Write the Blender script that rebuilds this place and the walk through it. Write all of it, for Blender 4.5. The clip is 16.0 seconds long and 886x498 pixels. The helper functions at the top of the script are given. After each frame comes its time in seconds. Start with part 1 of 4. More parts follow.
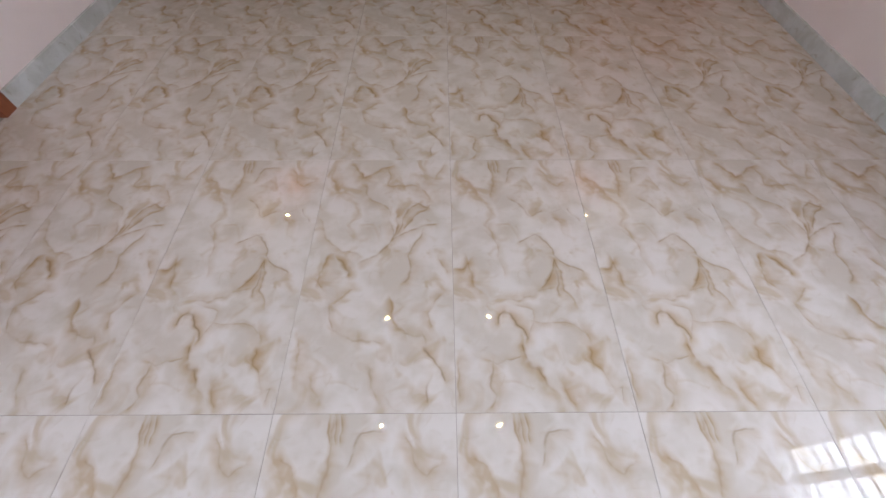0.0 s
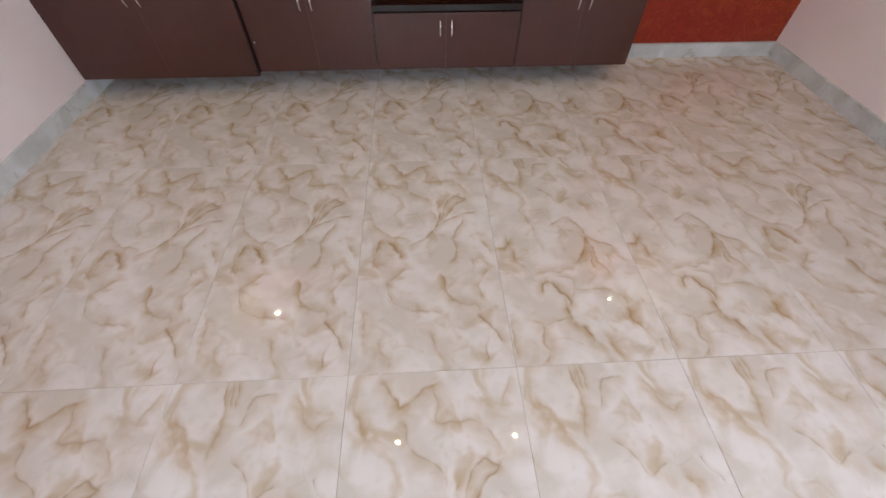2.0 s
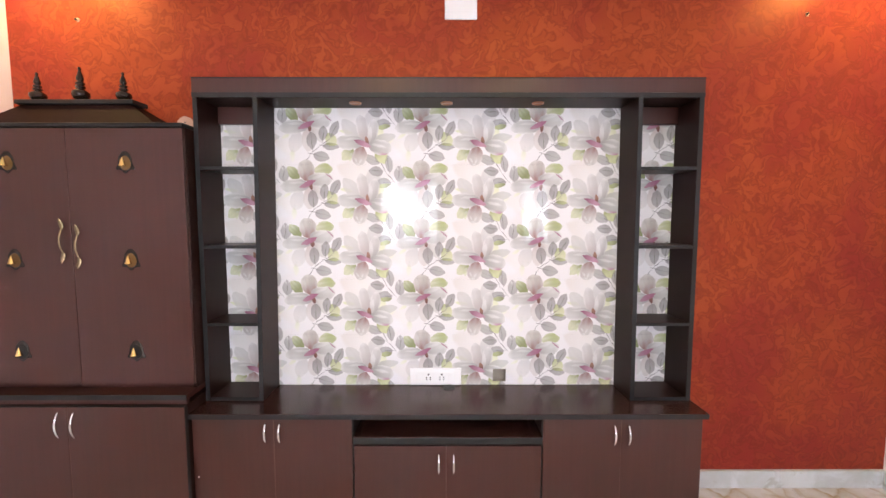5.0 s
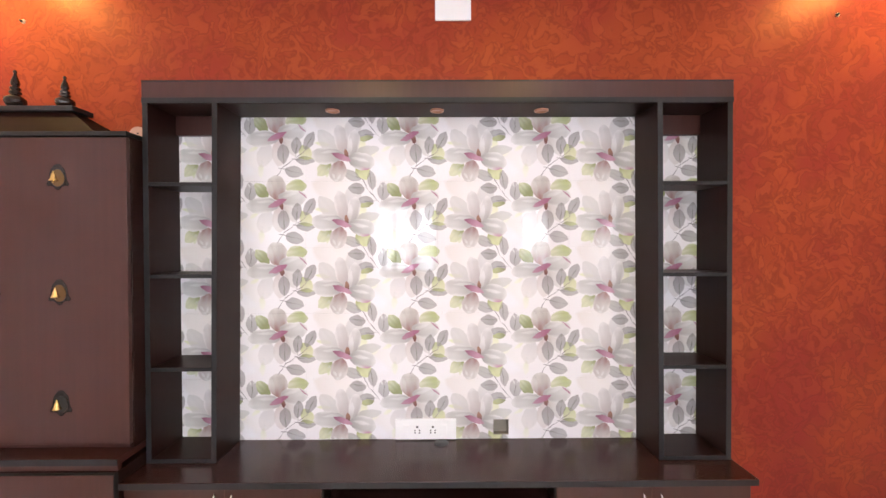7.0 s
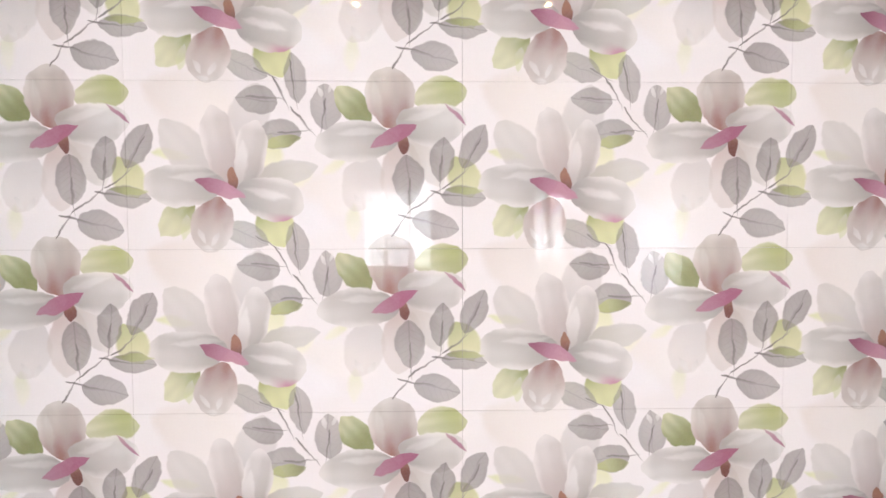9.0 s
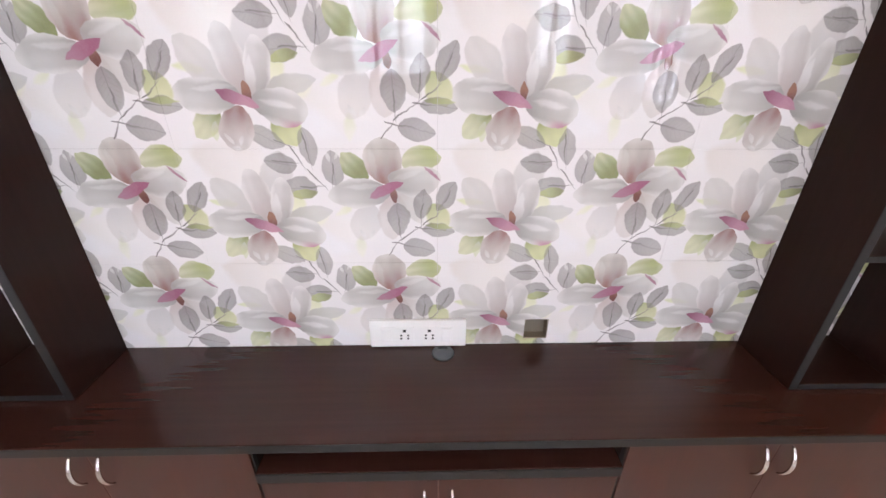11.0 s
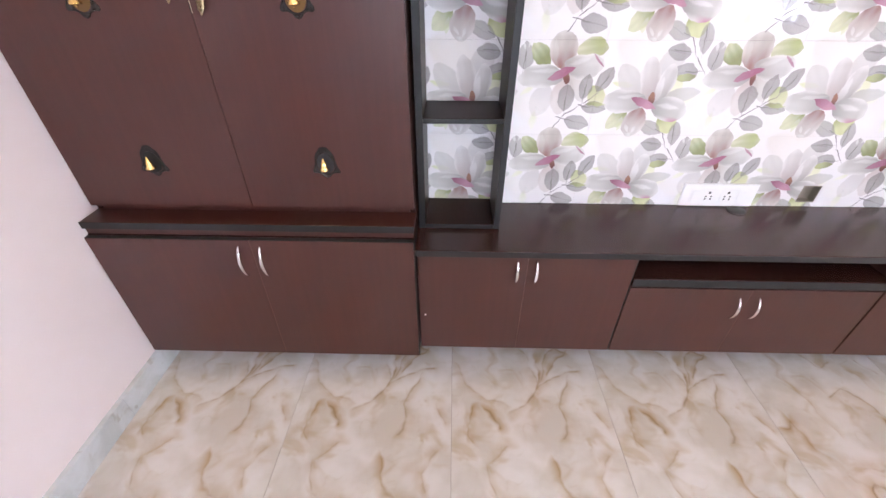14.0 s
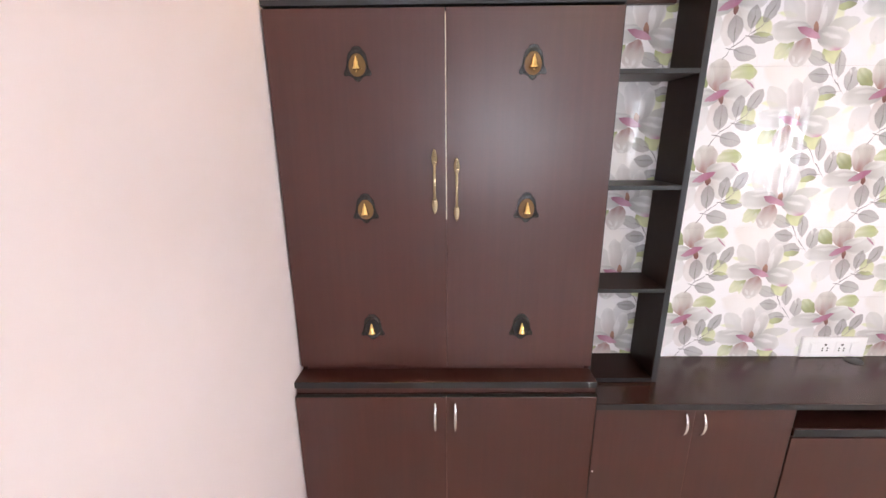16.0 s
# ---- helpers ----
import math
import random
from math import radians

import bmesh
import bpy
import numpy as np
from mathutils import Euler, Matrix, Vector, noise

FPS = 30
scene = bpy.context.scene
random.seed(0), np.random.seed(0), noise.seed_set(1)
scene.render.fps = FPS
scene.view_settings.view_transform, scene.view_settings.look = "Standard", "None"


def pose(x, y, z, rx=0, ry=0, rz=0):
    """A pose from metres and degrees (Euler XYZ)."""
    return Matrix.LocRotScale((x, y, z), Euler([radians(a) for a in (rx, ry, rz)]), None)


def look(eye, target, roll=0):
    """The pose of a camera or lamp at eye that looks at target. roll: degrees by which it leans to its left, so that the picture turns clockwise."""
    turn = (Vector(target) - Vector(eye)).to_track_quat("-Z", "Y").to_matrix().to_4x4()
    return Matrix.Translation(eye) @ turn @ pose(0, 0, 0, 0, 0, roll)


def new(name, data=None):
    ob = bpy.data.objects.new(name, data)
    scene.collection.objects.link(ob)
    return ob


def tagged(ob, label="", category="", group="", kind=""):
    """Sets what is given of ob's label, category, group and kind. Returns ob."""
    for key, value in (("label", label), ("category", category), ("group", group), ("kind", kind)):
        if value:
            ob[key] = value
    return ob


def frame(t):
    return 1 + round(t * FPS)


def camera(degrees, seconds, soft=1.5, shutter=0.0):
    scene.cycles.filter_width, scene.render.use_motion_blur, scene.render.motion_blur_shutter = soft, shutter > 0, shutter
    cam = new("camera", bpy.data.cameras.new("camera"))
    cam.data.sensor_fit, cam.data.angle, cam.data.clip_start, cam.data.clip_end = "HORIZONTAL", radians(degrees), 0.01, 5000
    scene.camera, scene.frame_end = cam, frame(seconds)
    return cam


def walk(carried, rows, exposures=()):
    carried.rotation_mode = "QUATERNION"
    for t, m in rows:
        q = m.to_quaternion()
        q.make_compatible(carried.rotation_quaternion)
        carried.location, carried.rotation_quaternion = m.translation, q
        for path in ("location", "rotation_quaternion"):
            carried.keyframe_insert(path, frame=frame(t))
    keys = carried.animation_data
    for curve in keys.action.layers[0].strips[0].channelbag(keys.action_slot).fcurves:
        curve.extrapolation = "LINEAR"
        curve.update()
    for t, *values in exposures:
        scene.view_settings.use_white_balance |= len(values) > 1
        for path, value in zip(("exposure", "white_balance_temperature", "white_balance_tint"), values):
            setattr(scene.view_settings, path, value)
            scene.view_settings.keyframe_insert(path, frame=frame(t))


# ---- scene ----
cam = camera(95.7, 16.0)
PATH = [
    (0, (0.196, 0.257, 1.39), (0.21, 1.4, -0.25), 0.4),
    (0.5, (0.088, 0.426, 1.383), (0.121, 1.547, -0.273), 0.6),
    (1, (0.007, 0.674, 1.38), (0.062, 1.795, -0.275), 0.4),
    (1.5, (-0.035, 0.898, 1.382), (0.049, 2.095, -0.218), 1.1),
    (2, (-0.059, 1.185, 1.377), (0.022, 2.465, -0.158), 0.6),
    (2.5, (-0.026, 1.472, 1.385), (0.039, 2.896, -0.017), 0.2),
    (3, (0.015, 1.692, 1.453), (0.05, 3.317, 0.288), -0.0),
    (3.5, (0.012, 1.855, 1.504), (0.022, 3.651, 0.625), -0.1),
    (4, (0.046, 1.939, 1.541), (0.041, 3.855, 0.968), -0.1),
    (4.5, (0.08, 1.933, 1.521), (0.078, 3.915, 1.255), -0.2),
    (4.7, (0.086, 1.958, 1.522), (0.086, 3.946, 1.302), -0.0),
    (6.8, (0.138, 2.128, 1.52), (0.142, 4.128, 1.497), -0.1),
    (7, (0.125, 2.259, 1.51), (0.137, 4.259, 1.485), -0.2),
    (7.5, (0.086, 2.587, 1.531), (0.111, 4.586, 1.487), -0.2),
    (8, (0.08, 2.92, 1.536), (0.117, 4.92, 1.494), -0.2),
    (8.2, (0.074, 3.025, 1.528), (0.111, 5.024, 1.503), -0.2),
    (10.3, (0.068, 3.415, 1.501), (0.117, 5.346, 0.983), -0.1),
    (10.5, (0.066, 3.368, 1.486), (0.12, 5.26, 0.839), 0.2),
    (11, (0.099, 3.151, 1.412), (0.149, 4.932, 0.503), 0.4),
    (11.5, (0.108, 2.941, 1.41), (0.149, 4.593, 0.285), 0.5),
    (12, (0.07, 2.816, 1.416), (0.091, 4.4, 0.194), 0.7),
    (12.5, (-0.074, 2.754, 1.415), (-0.069, 4.327, 0.18), 0.8),
    (13, (-0.328, 2.746, 1.429), (-0.356, 4.315, 0.189), 0.4),
    (13.5, (-0.659, 2.721, 1.404), (-0.682, 4.316, 0.197), 0.6),
    (14, (-0.963, 2.683, 1.398), (-1.005, 4.304, 0.228), 0.0),
    (14.5, (-1.265, 2.667, 1.396), (-1.31, 4.335, 0.293), -0.3),
    (15, (-1.48, 2.603, 1.421), (-1.527, 4.359, 0.466), -0.8),
    (15.5, (-1.565, 2.524, 1.485), (-1.604, 4.383, 0.749), -0.8),
    (16, (-1.614, 2.492, 1.547), (-1.637, 4.422, 1.023), -0.5),
]
# where the walk stands still between two looks, and where it turns back before the tiles
BETWEEN = [(5.7, (0.105, 1.975, 1.522), (0.112, 3.975, 1.485), -0.1), (9.3, (0.062, 3.425, 1.520), (0.098, 5.422, 1.410), -0.15), (9.85, (0.064, 3.462, 1.512), (0.106, 5.445, 1.255), -0.12)]
EXPOSURES = [(0.0, -0.54, 6500, 11), (1.5, -0.30, 6500, 10), (2.5, 0.22, 6500, 10), (3.5, 0.52, 6500, 10), (4.5, 0.68, 6600, 11), (7.0, 0.68, 6750, 12), (7.5, 0.66, 6800, 13), (8.0, 0.66, 6800, 12), (10.3, 0.40, 6500, 10), (11.0, 0.48, 6400, 11), (11.5, 0.78, 6300, 12), (12.5, 0.82, 6250, 13), (14.5, 0.86, 6150, 12), (16.0, 0.78, 6650, 11)]
walk(cam, [(t, look(eye, target, roll)) for t, eye, target, roll in sorted(PATH + BETWEEN)], EXPOSURES)

# ---- world, large lights, exposure ----
world = bpy.data.worlds.new("world")
scene.world = world
world.use_nodes = True
wnt = world.node_tree
sky = wnt.nodes.new("ShaderNodeTexSky")
sky.sky_type, sky.sun_disc = "NISHITA", False
sky.sun_elevation, sky.sun_rotation = radians(50), radians(120)
wnt.links.new(sky.outputs[0], wnt.nodes["Background"].inputs[0])
wnt.nodes["Background"].inputs[1].default_value = 0.12

# plan of the room
WX, EX, SY, NY, CZ = -2.170, 2.592, -2.0, 4.138, 2.95
WIN_E = (-0.50, 0.74, 0.80, 1.95)      # east window: y0, y1, z0, z1
WIN_W = (-0.80, 0.47, 1.15, 2.00)      # west window: y0, y1, z0, z1
WIN_S1 = (-1.20, 0.03, 0.95, 2.30)     # south windows: x0, x1, z0, z1
WIN_S2 = (1.72, 2.30, 1.05, 2.25)
WALL_T = 0.20


def window_light(name, place, target, w, h, watts):
    lamp = bpy.data.lights.new(name, "AREA")
    lamp.shape, lamp.size, lamp.size_y, lamp.energy, lamp.color = "RECTANGLE", w, h, watts, (0.80, 0.88, 1.0)
    ob = new(name, lamp)
    ob.matrix_world = look(place, target)
    return ob


SKYLIGHT = 38.0
window_light("skylight_east", (EX + 0.24, 0.12, 1.375), (0, 0.12, 1.375), 1.22, 1.13, SKYLIGHT * 2.4)
window_light("skylight_west", (WX - 0.24, -0.165, 1.575), (0, -0.165, 1.575), 1.25, 0.83, SKYLIGHT * 0.45)
window_light("skylight_south", (-0.585, SY - 0.24, 1.625), (-0.585, 0, 1.625), 1.21, 1.33, SKYLIGHT * 1.25)
window_light("skylight_corner", (2.01, SY - 0.24, 1.65), (2.01, 0, 1.65), 0.56, 1.18, SKYLIGHT * 0.48)

# ---- materials ----


def material(name, color, rough=0.5, metal=0.0, spec=0.5, coat=0.0):
    m = bpy.data.materials.new(name)
    m.use_nodes = True
    b = m.node_tree.nodes["Principled BSDF"]
    b.inputs["Base Color"].default_value = (*color, 1)
    b.inputs["Roughness"].default_value = rough
    b.inputs["Metallic"].default_value = metal
    b.inputs["Specular IOR Level"].default_value = spec
    b.inputs["Coat Weight"].default_value = coat
    b.inputs["Coat Roughness"].default_value = 0.05
    return m


class Net:
    """Short hand for building a node tree."""

    def __init__(self, tree):
        self.t = tree

    def put(self, value, socket):
        if isinstance(value, bpy.types.NodeSocket):
            self.t.links.new(value, socket)
        elif value is not None:
            if socket.type == "RGBA" and len(value) == 3:
                value = (*value, 1)
            socket.default_value = value

    def math(self, op, a, b=None, c=None, clamp=False):
        n = self.t.nodes.new("ShaderNodeMath")
        n.operation, n.use_clamp = op, clamp
        for v, s in zip((a, b, c), n.inputs):
            self.put(v, s)
        return n.outputs[0]

    def mix(self, fac, a, b, blend="MIX"):
        n = self.t.nodes.new("ShaderNodeMix")
        n.data_type, n.blend_type = "RGBA", blend
        self.put(fac, n.inputs[0])
        self.put(a, n.inputs[6])
        self.put(b, n.inputs[7])
        return n.outputs[2]

    def noise(self, vec, scale, detail=4, rough=0.55, distortion=0.0):
        n = self.t.nodes.new("ShaderNodeTexNoise")
        self.put(vec, n.inputs["Vector"])
        for k, v in (("Scale", scale), ("Detail", detail), ("Roughness", rough), ("Distortion", distortion)):
            n.inputs[k].default_value = v
        return n.outputs[0], n.outputs[1]

    def ramp(self, fac, lo, hi, a=0.0, b=1.0):
        n = self.t.nodes.new("ShaderNodeMapRange")
        n.interpolation_type = "SMOOTHSTEP"
        self.put(fac, n.inputs[0])
        for i, v in enumerate((lo, hi, a, b)):
            self.put(v, n.inputs[i + 1])
        return n.outputs[0]

    def vec(self, op, a, b=None, scale=None):
        n = self.t.nodes.new("ShaderNodeVectorMath")
        n.operation = op
        self.put(a, n.inputs[0])
        if b is not None:
            self.put(b, n.inputs[1])
        if scale is not None:
            self.put(scale, n.inputs["Scale"])
        return n.outputs[0]

    def pos(self):
        return self.t.nodes.new("ShaderNodeNewGeometry").outputs["Position"]

    def object_random(self):
        return self.t.nodes.new("ShaderNodeObjectInfo").outputs["Random"]

    def xyz(self, v):
        n = self.t.nodes.new("ShaderNodeSeparateXYZ")
        self.put(v, n.inputs[0])
        return n.outputs

    def join(self, x, y, z):
        n = self.t.nodes.new("ShaderNodeCombineXYZ")
        for v, s in zip((x, y, z), n.inputs):
            self.put(v, s)
        return n.outputs[0]

    def bump(self, height, strength, distance=0.002):
        n = self.t.nodes.new("ShaderNodeBump")
        self.put(height, n.inputs["Height"])
        n.inputs["Strength"].default_value, n.inputs["Distance"].default_value = strength, distance
        return n.outputs[0]


def net(m):
    return Net(m.node_tree), m.node_tree.nodes["Principled BSDF"].inputs


def paint(name, color, bump=0.08):
    """Rolled wall paint: faint roller texture, slow drift of tone."""
    m = material(name, color, 0.55, spec=0.35)
    n, b = net(m)
    p = n.pos()
    big, _ = n.noise(p, 1.3, 3)
    fine, _ = n.noise(p, 220, 3)
    n.put(n.mix(n.ramp(big, 0.3, 0.7), [c * 0.96 for c in color], [min(1, c * 1.03) for c in color]), b["Base Color"])
    n.put(n.bump(fine, bump, 0.001), b["Normal"])
    return m


def orange_paint():
    """Red-orange metallic texture paint with brushed squiggles."""
    m = material("orange_texture_paint", (0.42, 0.08, 0.025), 0.4, spec=0.7)
    n, b = net(m)
    p = n.pos()
    _, warp = n.noise(p, 5.0, 3, 0.5)
    q = n.vec("ADD", p, n.vec("SCALE", n.vec("SUBTRACT", warp, (0.5, 0.5, 0.5)), scale=0.26))
    a, _ = n.noise(q, 12.5, 2, 0.4, 1.5)
    c, _ = n.noise(q, 24.0, 2, 0.5, 1.0)
    ridge = n.math("SUBTRACT", 1.0, n.math("MULTIPLY", n.math("ABSOLUTE", n.math("SUBTRACT", a, 0.5)), 13.0), clamp=True)
    patch, _ = n.noise(p, 2.1, 3, 0.6)
    sq = n.math("MULTIPLY", n.ramp(n.math("ADD", n.math("MULTIPLY", a, 0.6), n.math("MULTIPLY", c, 0.4)), 0.44, 0.60), n.ramp(patch, 0.30, 0.62, 0.30, 1.0))
    tone = n.mix(n.ramp(patch, 0.35, 0.65), (0.26, 0.022, 0.024), (0.31, 0.042, 0.022))
    tone = n.mix(n.math("MULTIPLY", sq, 0.38), tone, (0.44, 0.092, 0.034))
    tone = n.mix(n.math("MULTIPLY", ridge, 0.55), tone, (0.16, 0.013, 0.017))
    n.put(tone, b["Base Color"])
    b["Specular Tint"].default_value = (1.0, 0.58, 0.10, 1)
    n.put(n.ramp(sq, 0, 1, 0.40, 0.35), b["Roughness"])
    n.put(n.ramp(sq, 0, 1, 0.18, 0.30), b["Metallic"])
    n.put(n.bump(n.math("ADD", sq, n.noise(p, 160, 2)[0]), 0.12, 0.002), b["Normal"])
    return m


def laminate(name, color, rough, along=2, spec=0.5):
    """Satin wood-print laminate, fine streaks along one axis, faint smears."""
    m = material(name, color, rough, spec=spec)
    n, b = net(m)
    p = n.pos()
    k = [60.0, 60.0, 60.0]
    k[along] = 1.6
    streak, _ = n.noise(n.vec("MULTIPLY", p, tuple(k)), 1.0, 4, 0.6)
    smear, _ = n.noise(p, 3.0, 4, 0.6)
    t = n.mix(n.ramp(streak, 0.3, 0.7), [c * 0.93 for c in color], [c * 1.06 for c in color])
    n.put(t, b["Base Color"])
    n.put(n.ramp(smear, 0.3, 0.7, rough - 0.01, rough + 0.02), b["Roughness"])
    n.put(n.bump(streak, 0.025, 0.0005), b["Normal"])
    return m


def vein_group():
    """One stretch of a printed vein: its thin line and the soft halo on one side of it."""
    g = bpy.data.node_groups.new("vein", "ShaderNodeTree")
    for nm, ty in (("P", "NodeSocketVector"), ("A", "NodeSocketVector"), ("AB", "NodeSocketVector"), ("len", "NodeSocketFloat"), ("width", "NodeSocketFloat"), ("halo", "NodeSocketFloat"), ("side", "NodeSocketFloat"), ("line", "NodeSocketFloat"), ("glow", "NodeSocketFloat")):
        g.interface.new_socket(nm, in_out="INPUT", socket_type=ty)
    for nm in ("thin", "wide"):
        g.interface.new_socket(nm, in_out="OUTPUT", socket_type="NodeSocketFloat")
    n = Net(g)
    i = g.nodes.new("NodeGroupInput").outputs
    x, y, _ = n.xyz(n.vec("SUBTRACT", i["P"], i["A"]))
    ax, ay, _ = n.xyz(i["AB"])
    along = n.math("ADD", n.math("MULTIPLY", x, ax), n.math("MULTIPLY", y, ay))
    across = n.math("MULTIPLY", n.math("SUBTRACT", n.math("MULTIPLY", y, ax), n.math("MULTIPLY", x, ay)), i["side"])
    past = n.math("MAXIMUM", n.math("MULTIPLY", along, -1.0), n.math("MAXIMUM", n.math("SUBTRACT", along, i["len"]), 0.0))
    near = n.math("SQRT", n.math("ADD", n.math("MULTIPLY", past, past), n.math("MULTIPLY", across, across)))
    # the halo falls off slowly on one side and fast on the other
    slow = n.math("MAXIMUM", across, n.math("MULTIPLY", across, -3.2))
    far = n.math("SQRT", n.math("ADD", n.math("MULTIPLY", past, past), n.math("MULTIPLY", slow, slow)))
    o = g.nodes.new("NodeGroupOutput").inputs
    fall = n.math("SUBTRACT", 1.0, n.math("DIVIDE", near, i["width"]), clamp=True)
    n.put(n.math("MULTIPLY", fall, i["line"]), o["thin"])
    soft = n.math("SUBTRACT", 1.0, n.math("DIVIDE", far, i["halo"]), clamp=True)
    n.put(n.math("MULTIPLY", n.math("POWER", soft, 1.3), i["glow"]), o["wide"])
    return g


# two printed faces of the floor tile: runs of each vein, soft side, line width, halo, strengths
PRINT_A = (
    (((0.129, 1.149), (0.172, 1.082), (0.227, 1.097), (0.299, 1.142),), -1, 0.006, 0.06, 0.6, 0.95),
    (((0.303, 1.130), (0.312, 1.031),), 1, 0.004, 0.06, 0.3, 0.6),
    (((0.312, 1.031), (0.46, 1.010), (0.50, 0.945),), -1, 0.004, 0.05, 0.35, 0.6),
    (((0.196, 1.018), (0.224, 0.957), (0.268, 0.914), (0.327, 0.855), (0.346, 0.715),), -1, 0.004, 0.045, 0.45, 0.55),
    (((0.346, 0.706), (0.365, 0.849),), -1, 0.006, 0.045, 0.8, 1.0),
    (((0.346, 0.706), (0.437, 0.933), (0.491, 0.891), (0.396, 0.772),), -1, 0.005, 0.040, 0.6, 0.75),
    (((0.515, 0.779), (0.384, 0.734), (0.303, 0.657), (0.229, 0.599),), 1, 0.006, 0.040, 0.75, 0.7),
    (((0.219, 0.625), (0.138, 0.639), (0.06, 0.70), (0.02, 0.82),), 1, 0.005, 0.04, 0.35, 0.6),
    (((0.465, 0.746), (0.424, 0.648), (0.435, 0.565), (0.413, 0.503),), 1, 0.005, 0.042, 0.6, 0.65),
    (((0.096, 0.595), (0.059, 0.551), (0.059, 0.506), (0.078, 0.483),), 1, 0.005, 0.055, 0.5, 1.0),
    (((0.142, 0.589), (0.174, 0.532),), 1, 0.008, 0.055, 0.6, 1.0),
    (((0.356, 0.408), (0.377, 0.331), (0.401, 0.275),), -1, 0.006, 0.045, 0.4, 0.95),
    (((0.401, 0.272), (0.472, 0.286), (0.518, 0.180), (0.566, 0.110),), 1, 0.006, 0.050, 0.85, 0.7),
    (((0.508, 0.116), (0.497, 0.026),), -1, 0.005, 0.035, 0.7, 0.5),
    (((0.126, 0.392), (0.156, 0.308), (0.227, 0.258), (0.330, 0.225),), 1, 0.005, 0.045, 0.4, 0.6),
    (((0.207, 0.463), (0.146, 0.422),), -1, 0.005, 0.05, 0.3, 0.7),
    (((0.028, 0.251), (0.049, 0.117),), 1, 0.005, 0.055, 0.25, 0.8),
    (((0.097, 0.114), (0.145, 0.045),), -1, 0.006, 0.06, 0.3, 0.9),
    (((0.55, 0.43), (0.50, 0.36), (0.53, 0.30),), -1, 0.005, 0.045, 0.3, 0.7),
    (((0.28, 0.16), (0.33, 0.06),), 1, 0.005, 0.05, 0.35, 0.6),
    (((0.55, 0.62), (0.575, 0.54),), 1, 0.005, 0.05, 0.35, 0.8),
    (((0.05, 1.06), (0.07, 0.97),), 1, 0.005, 0.055, 0.2, 0.8),
    (((0.57, 1.15), (0.53, 1.08),), 1, 0.005, 0.05, 0.3, 0.7),
)
PRINT_B = (
    (((0.357, 1.145), (0.3, 1.133), (0.257, 1.038)), 1, 0.005, 0.035, 0.7, 0.5),
    (((0.28, 0.941), (0.317, 0.879), (0.359, 0.845), (0.418, 0.868)), 1, 0.005, 0.035, 0.55, 0.45),
    (((0.304, 0.704), (0.355, 0.725), (0.398, 0.688), (0.437, 0.63), (0.474, 0.574), (0.525, 0.538)), -1, 0.005, 0.04, 0.75, 0.55),
    (((0.431, 0.607), (0.391, 0.494), (0.368, 0.473)), 1, 0.005, 0.045, 0.7, 1),
    (((0.431, 0.607), (0.443, 0.468), (0.462, 0.403)), -1, 0.005, 0.04, 0.75, 0.9),
    (((0.425, 0.574), (0.423, 0.43)), 1, 0.004, 0.03, 0.5, 0.6),
    (((0.398, 0.465), (0.329, 0.455), (0.261, 0.443), (0.203, 0.414)), -1, 0.004, 0.05, 0.3, 0.6),
    (((0.025, 0.559), (0.067, 0.578), (0.082, 0.495), (0.111, 0.454)), -1, 0.005, 0.055, 0.45, 1),
    (((0.174, 0.333), (0.194, 0.363), (0.217, 0.342), (0.244, 0.296), (0.259, 0.252)), 1, 0.006, 0.05, 0.85, 0.9),
    (((0.224, 0.406), (0.297, 0.382), (0.294, 0.312), (0.26, 0.256)), 1, 0.004, 0.04, 0.25, 0.45),
    (((0.3, 0.323), (0.386, 0.327), (0.437, 0.318), (0.478, 0.286)), -1, 0.004, 0.045, 0.4, 0.6),
    (((0.478, 0.286), (0.492, 0.229), (0.486, 0.171), (0.516, 0.111), (0.548, 0.069)), 1, 0.005, 0.06, 0.45, 1),
    (((0.539, 0.065), (0.581, 0.076), (0.57, 0.042)), 1, 0.005, 0.03, 0.7, 0.6),
    (((0.247, 0.234), (0.27, 0.172), (0.301, 0.112), (0.337, 0.073)), -1, 0.006, 0.05, 0.7, 0.95),
    (((0.106, 0.173), (0.138, 0.156), (0.191, 0.188), (0.242, 0.192)), 1, 0.005, 0.04, 0.6, 0.6),
    (((0.119, 0.168), (0.121, 0.113), (0.14, 0.056), (0.114, 0.02)), 1, 0.005, 0.045, 0.5, 0.7),
    (((0.529, 0.871), (0.562, 0.818)), 1, 0.005, 0.02, 0.9, 0.3),
    (((0.469, 0.819), (0.473, 0.743)), 1, 0.005, 0.05, 0.3, 0.8),
    (((0.061, 1.065), (0.126, 0.962)), -1, 0.005, 0.06, 0.35, 1),
    (((0.195, 1.181), (0.195, 0.966)), 1, 0.005, 0.05, 0.25, 0.7),
    (((0.156, 0.781), (0.209, 0.547)), 1, 0.004, 0.04, 0.2, 0.4),
    (((0.382, 0.073), (0.402, 0.032)), 1, 0.005, 0.06, 0.25, 0.9),
    (((0.02, 0.173), (0.01, 0.057)), 1, 0.005, 0.05, 0.3, 0.7),
    (((0.439, 1.133), (0.503, 1.019), (0.55, 1.056)), -1, 0.004, 0.05, 0.25, 0.6),
    (((0.175, 1.19), (0.190, 1.115)), 1, 0.004, 0.03, 0.5, 0.8),
    (((0.197, 1.19), (0.212, 1.115)), 1, 0.004, 0.03, 0.5, 0.8),
    (((0.219, 1.19), (0.234, 1.115)), 1, 0.004, 0.03, 0.5, 0.8),
)


